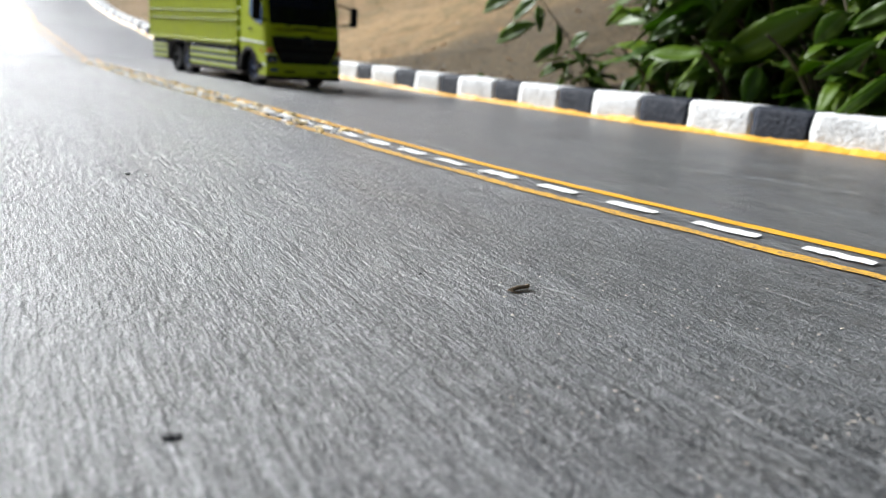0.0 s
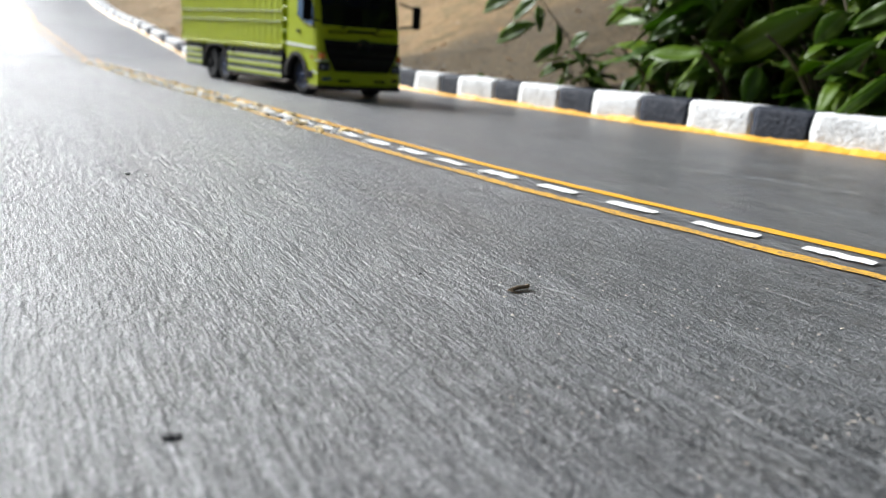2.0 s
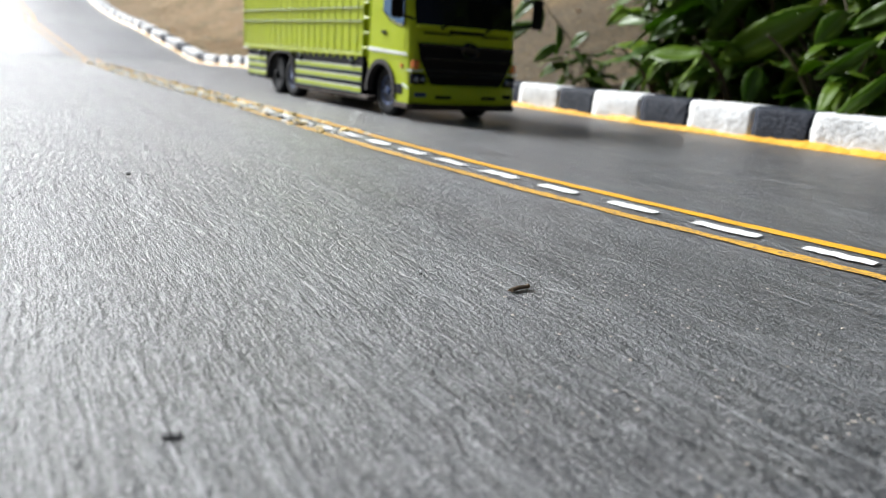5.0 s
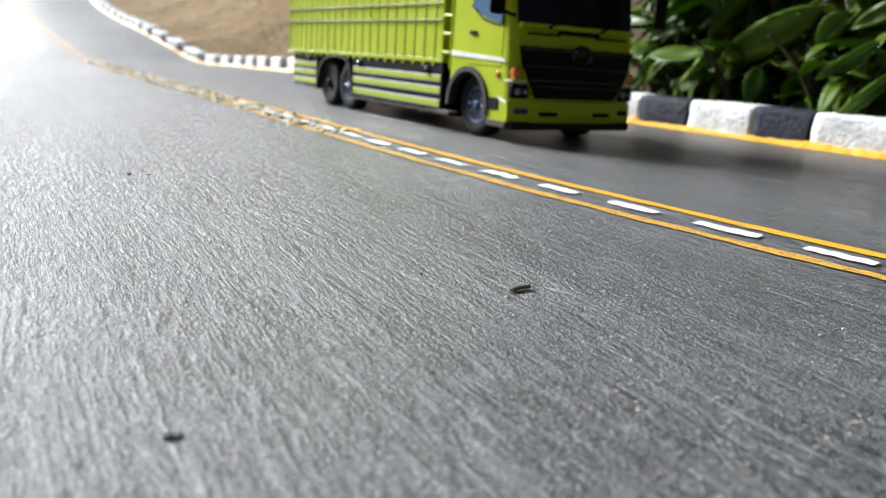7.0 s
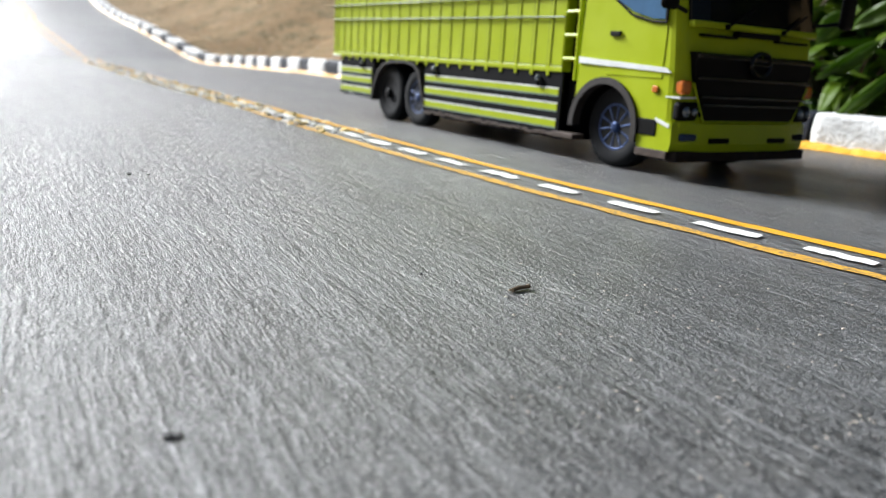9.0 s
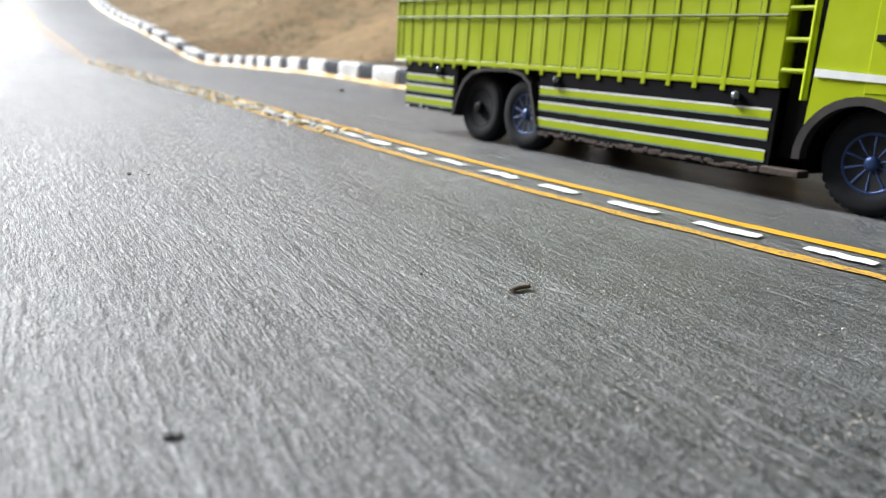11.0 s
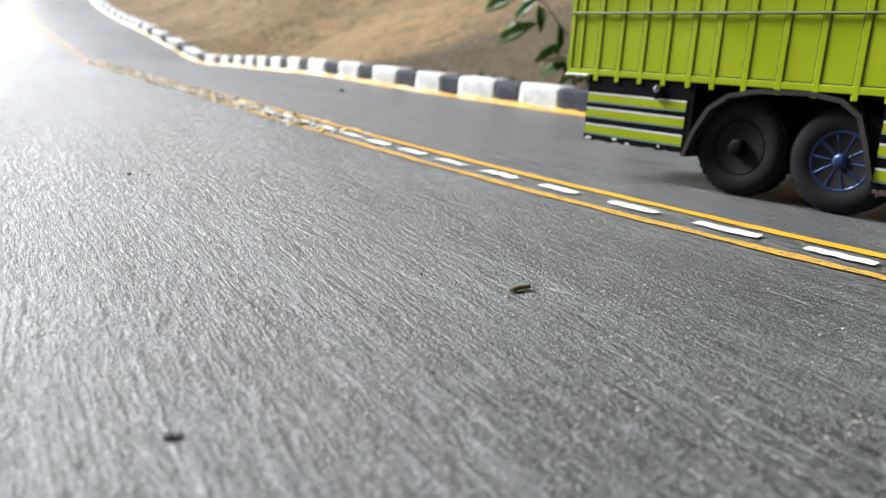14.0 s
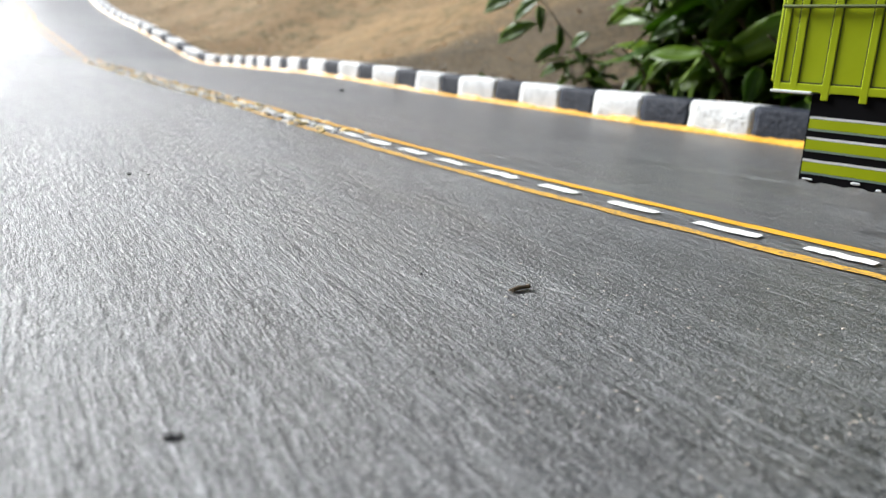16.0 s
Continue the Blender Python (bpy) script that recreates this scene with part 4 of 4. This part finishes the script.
spray("slender young shrub with long drooping leaves", (0.55, 0.80), [(0.56, 0.79, 0.08), (0.60, 0.78, 0.14), (0.66, 0.77, 0.20), (0.72, 0.77, 0.26)],
      [(1, (0.66, 0.74, 0.222), (0.735, 0.74, 0.173), 1.0, 35), (0, (0.685, 0.76, 0.172), (0.805, 0.76, 0.125), 0.9, 0), (0, (0.735, 0.76, 0.239), (0.87, 0.76, 0.194), 0.9, 0),
       (1, (0.53, 0.76, 0.152), (0.58, 0.76, 0.119), 1.1, 40), (2, (0.62, 0.77, 0.13), (0.68, 0.76, 0.085), 0.9, 10), (3, (0.60, 0.77, 0.11), (0.52, 0.75, 0.075), 0.8, -10),
       (0, (0.64, 0.78, 0.17), (0.60, 0.74, 0.10), 0.8, -20), (2, (0.60, 0.78, 0.09), (0.66, 0.76, 0.055), 0.9, 20), (1, (0.70, 0.78, 0.21), (0.66, 0.75, 0.15), 0.8, 10)])
spray("broad-leaved shrub hanging over the kerb", (0.10, 0.86), [(0.08, 0.82, 0.12), (0.06, 0.78, 0.19), (0.0, 0.74, 0.23)],
      [(0, (0.02, 0.74, 0.195), (0.20, 0.74, 0.107), 0.95, 0), (3, (0.24, 0.72, 0.133), (0.325, 0.70, 0.046), 0.6, 50), (1, (0.10, 0.72, 0.103), (0.09, 0.69, 0.040), 1.3, 25),
       (1, (-0.04, 0.72, 0.185), (0.01, 0.72, 0.138), 1.5, 35), (0, (0.355, 0.76, 0.174), (0.465, 0.76, 0.169), 0.9, 0), (1, (0.20, 0.74, 0.10), (0.25, 0.72, 0.06), 1.4, 20),
       (0, (0.25, 0.76, 0.19), (0.36, 0.74, 0.14), 1.0, 10), (1, (0.13, 0.76, 0.17), (0.17, 0.74, 0.10), 1.2, -15), (1, (0.30, 0.76, 0.12), (0.36, 0.74, 0.07), 1.1, 10)])
spray("broad-leaved shrub with one blade drooping over the kerb", (-0.20, 0.80), [(-0.20, 0.76, 0.10), (-0.20, 0.70, 0.15), (-0.18, 0.68, 0.16)],
      [(3, (-0.195, 0.66, 0.110), (-0.105, 0.625, 0.022), 0.75, 20), (0, (-0.125, 0.70, 0.146), (-0.015, 0.70, 0.089), 0.8, 0), (0, (-0.16, 0.72, 0.20), (-0.05, 0.72, 0.16), 1.0, 10)])

# a few larger orange dead leaves lodged among the stems
rng = random.Random(5)
DEAD = [leaf_mesh(0.07, 0.034, 0.6, 0.5, 8), leaf_mesh(0.055, 0.030, 0.9, 0.4, 9)]
for me in DEAD:
    me.materials.clear()
    me.materials.append(DRY_LEAF)
for i in range(9):
    p = on_road(rng.uniform(0.42, 0.75), rng.uniform(1.15, 1.5))
    ob = new("dead_leaf", DEAD[i % 2])
    ob.matrix_world = pose(p.x, p.y, floor_at(p.x, p.y) + 0.012, rng.uniform(-20, 20), rng.uniform(-15, 15), rng.uniform(0, 360))
    tagged(ob, "curled orange dead leaf on the bank", "dead leaf", "dead leaves on the bank")

# dead leaves and chips of stone scattered over the bank
rng = random.Random(77)
# the orange leaves are oversized to stand in for bright glints on the bank too
for name, mat, label, count, big in (("leaf_litter", DRY_LEAF, "dead orange-brown leaves on the bank", 170, 0.024), ("stone_chips", PEBBLE, "pale stone chips on the bank", 220, 0.009), ("dry_grass", STRAW, "dry straw-coloured grass on the bank", 900, 0.03)):
    spots = [on_road(rng.uniform(-0.8, 4.6), 0.72 + 2.2 * rng.random() ** 1.3) for i in range(count)]
    px, py = np.array([p.x for p in spots]), np.array([p.y for p in spots])
    ps, po = near_line(px, py)
    pz = ground_z(px, py, ps, po)
    bm = bmesh.new()
    for i in range(count):
        c = Vector((px[i], py[i], pz[i]))
        r = big * rng.uniform(0.4, 1.0)
        a = rng.uniform(0, 6.28)
        u = Vector((math.cos(a), math.sin(a), rng.uniform(0.0, 0.5)))
        w = Vector((-math.sin(a), math.cos(a), rng.uniform(-0.3, 0.3)))
        if name == "dry_grass":
            tip = c + Vector((math.cos(a) * 0.5, math.sin(a) * 0.5, rng.uniform(0.2, 1.0))) * r
            for da in (0.0, 1.5):
                d = Vector((math.cos(a + da), math.sin(a + da), 0)) * 0.0012
                f = [bm.verts.new(c - d), bm.verts.new(c + d), bm.verts.new(tip + d * 0.3), bm.verts.new(tip - d * 0.3)]
                bm.faces.new(f)
        else:
            lift = Vector((0, 0, r * 0.25))
            f = [bm.verts.new(c + q + lift) for q in (u * r, u * r * 0.3 + w * r * 0.5, -u * r, u * r * -0.2 - w * r * 0.5)]
            t = bm.verts.new(c + lift + Vector((0, 0, r * (0.5 if name == "stone_chips" else 0.12))))
            for j in range(4):
                bm.faces.new((f[j], f[(j + 1) % 4], t))
            bm.faces.new(f[::-1])
    tagged(new(name, mesh_of(name, bm, mat)), label, name.split("_")[-1], kind="stuff")

# ---- small things on the road ----
def twig():
    bm = bmesh.new()
    rod(bm, (-0.0042, 0, 0.0012), (0.0, 0.0006, 0.0016), 0.0009, 7)
    rod(bm, (0.0, 0.0006, 0.0016), (0.0042, 0.0004, 0.0014), 0.0008, 7)
    rod(bm, (-0.0048, 0.0012, 0.0008), (0.0048, 0.0018, 0.0010), 0.0005, 6)
    bmesh.ops.create_icosphere(bm, subdivisions=1, radius=0.0011, matrix=Matrix.Translation((0.0042, 0.0006, 0.0016)))
    ob = new("twig", mesh_of("twig", bm, DRY))
    ob.matrix_world = pose(0.0318, 0.2940, float(road_height(-0.4)), 0, 0, 36) @ Matrix.Diagonal((1.05, 1.05, 1.0, 1))
    tagged(ob, "tiny dry brown twig lying on the road", "twig")


def crumbs(name, spots, mat, label, category):
    for x, y, r, seed in spots:
        q = random.Random(seed)
        bm = bmesh.new()
        bmesh.ops.create_icosphere(bm, subdivisions=1, radius=r)
        for v in bm.verts:
            v.co *= q.uniform(0.7, 1.25)
            v.co.z *= 0.6
        ob = new(name, mesh_of(name, bm, mat))
        z = float(road_height(near_line(np.array([x]), np.array([y]))[0])[0])
        ob.matrix_world = pose(x, y, z + r * 0.3, 0, 0, q.uniform(0, 360))
        tagged(ob, label, category, category + "s on the road")


twig()
crumbs("crumb", [(-0.0085, 0.3096, 0.0010, 1), (-0.0600, 0.1605, 0.0016, 2), (-0.0580, 0.1612, 0.0013, 3), (-0.2099, 0.5038, 0.0022, 4), (-0.199, 0.508, 0.0012, 5), (-0.042, 0.345, 0.0009, 6), (-0.235, 1.664, 0.006, 7)], CHIP, "tiny dark crumb of cement on the road", "crumb")
rng = random.Random(12)
crumbs("grain", [(rng.uniform(0.02, 0.19), rng.uniform(0.14, 0.34), rng.uniform(0.0003, 0.0007), i) for i in range(110)] + [(0.115 + rng.uniform(-0.004, 0.004), 0.1932 + rng.uniform(-0.005, 0.005), rng.uniform(0.0003, 0.0006), 200 + i) for i in range(8)], PEBBLE, "pale grain of sand on the road", "grain")


# ---- the truck drives along the road, its wheels on the ground and rolling ----
PATH = [(0, -0.3238, 1.716, -0.8544), (0.5, -0.2869, 1.6573, -0.8574), (1, -0.2496, 1.5987, -0.8625), (1.5, -0.2125, 1.5402, -0.8715), (2, -0.175, 1.4819, -0.8845),
        (2.5, -0.1408, 1.4231, -0.9006), (3, -0.1098, 1.3639, -0.9176), (3.5, -0.0799, 1.3045, -0.9328), (4, -0.0489, 1.2454, -0.9475), (6.5, 0.1058, 0.9526, -1.0033),
        (7, 0.1346, 0.901, -1.0053), (7.5, 0.1626, 0.8495, -1.0094), (8, 0.1908, 0.7977, -1.0095), (8.5, 0.2225, 0.7451, -1.0024), (9, 0.2546, 0.6924, -0.9914),
        (11.5, 0.4238, 0.4695, -0.9256), (12, 0.4572, 0.4271, -0.9149), (12.5, 0.492, 0.3843, -0.9049), (13, 0.5275, 0.341, -0.8919), (13.5, 0.5628, 0.2978, -0.8778),
        (14, 0.598, 0.2555, -0.8652), (14.5, 0.6329, 0.2138, -0.8529), (15, 0.667, 0.1724, -0.8389), (15.5, 0.6987, 0.1318, -0.8204), (16, 0.7298, 0.0914, -0.8007)]


def motions():
    rows, rolled = [], [0.0]
    for t, x, y, yaw in PATH:
        u = Vector((math.cos(yaw), math.sin(yaw)))
        zs = []
        for d in (-0.0710, -0.459):
            s, o = near_line(np.array([[x + u.x * d]]), np.array([[y + u.y * d]]))
            zs.append(float(road_height(s)[0, 0]))
        pitch = math.atan2(zs[1] - zs[0], 0.459 - 0.0710)
        z = zs[0] - 0.0710 * math.tan(pitch)
        rows.append((t, Matrix.Translation((x, y, z)) @ Matrix.Rotation(yaw, 4, "Z") @ Matrix.Rotation(pitch, 4, "Y")))
    for a, b in zip(PATH, PATH[1:]):
        rolled.append(rolled[-1] + math.hypot(b[1] - a[1], b[2] - a[2]))
    walk(truck, rows)
    # rolling: an even key every fifth of a second
    times = [p[0] for p in PATH]
    for wheel, x, y, way in wheels:
        turn = []
        for i in range(81):
            t = i * 0.2
            a = float(np.interp(t, times, rolled)) / 0.0362
            base = Matrix.Translation((x, y, 0.0361)) @ Matrix.Rotation(a, 4, "Y")
            turn.append((t, base if way > 0 else base @ Matrix.Rotation(math.pi, 4, "Z")))
        walk(wheel, turn)


motions()
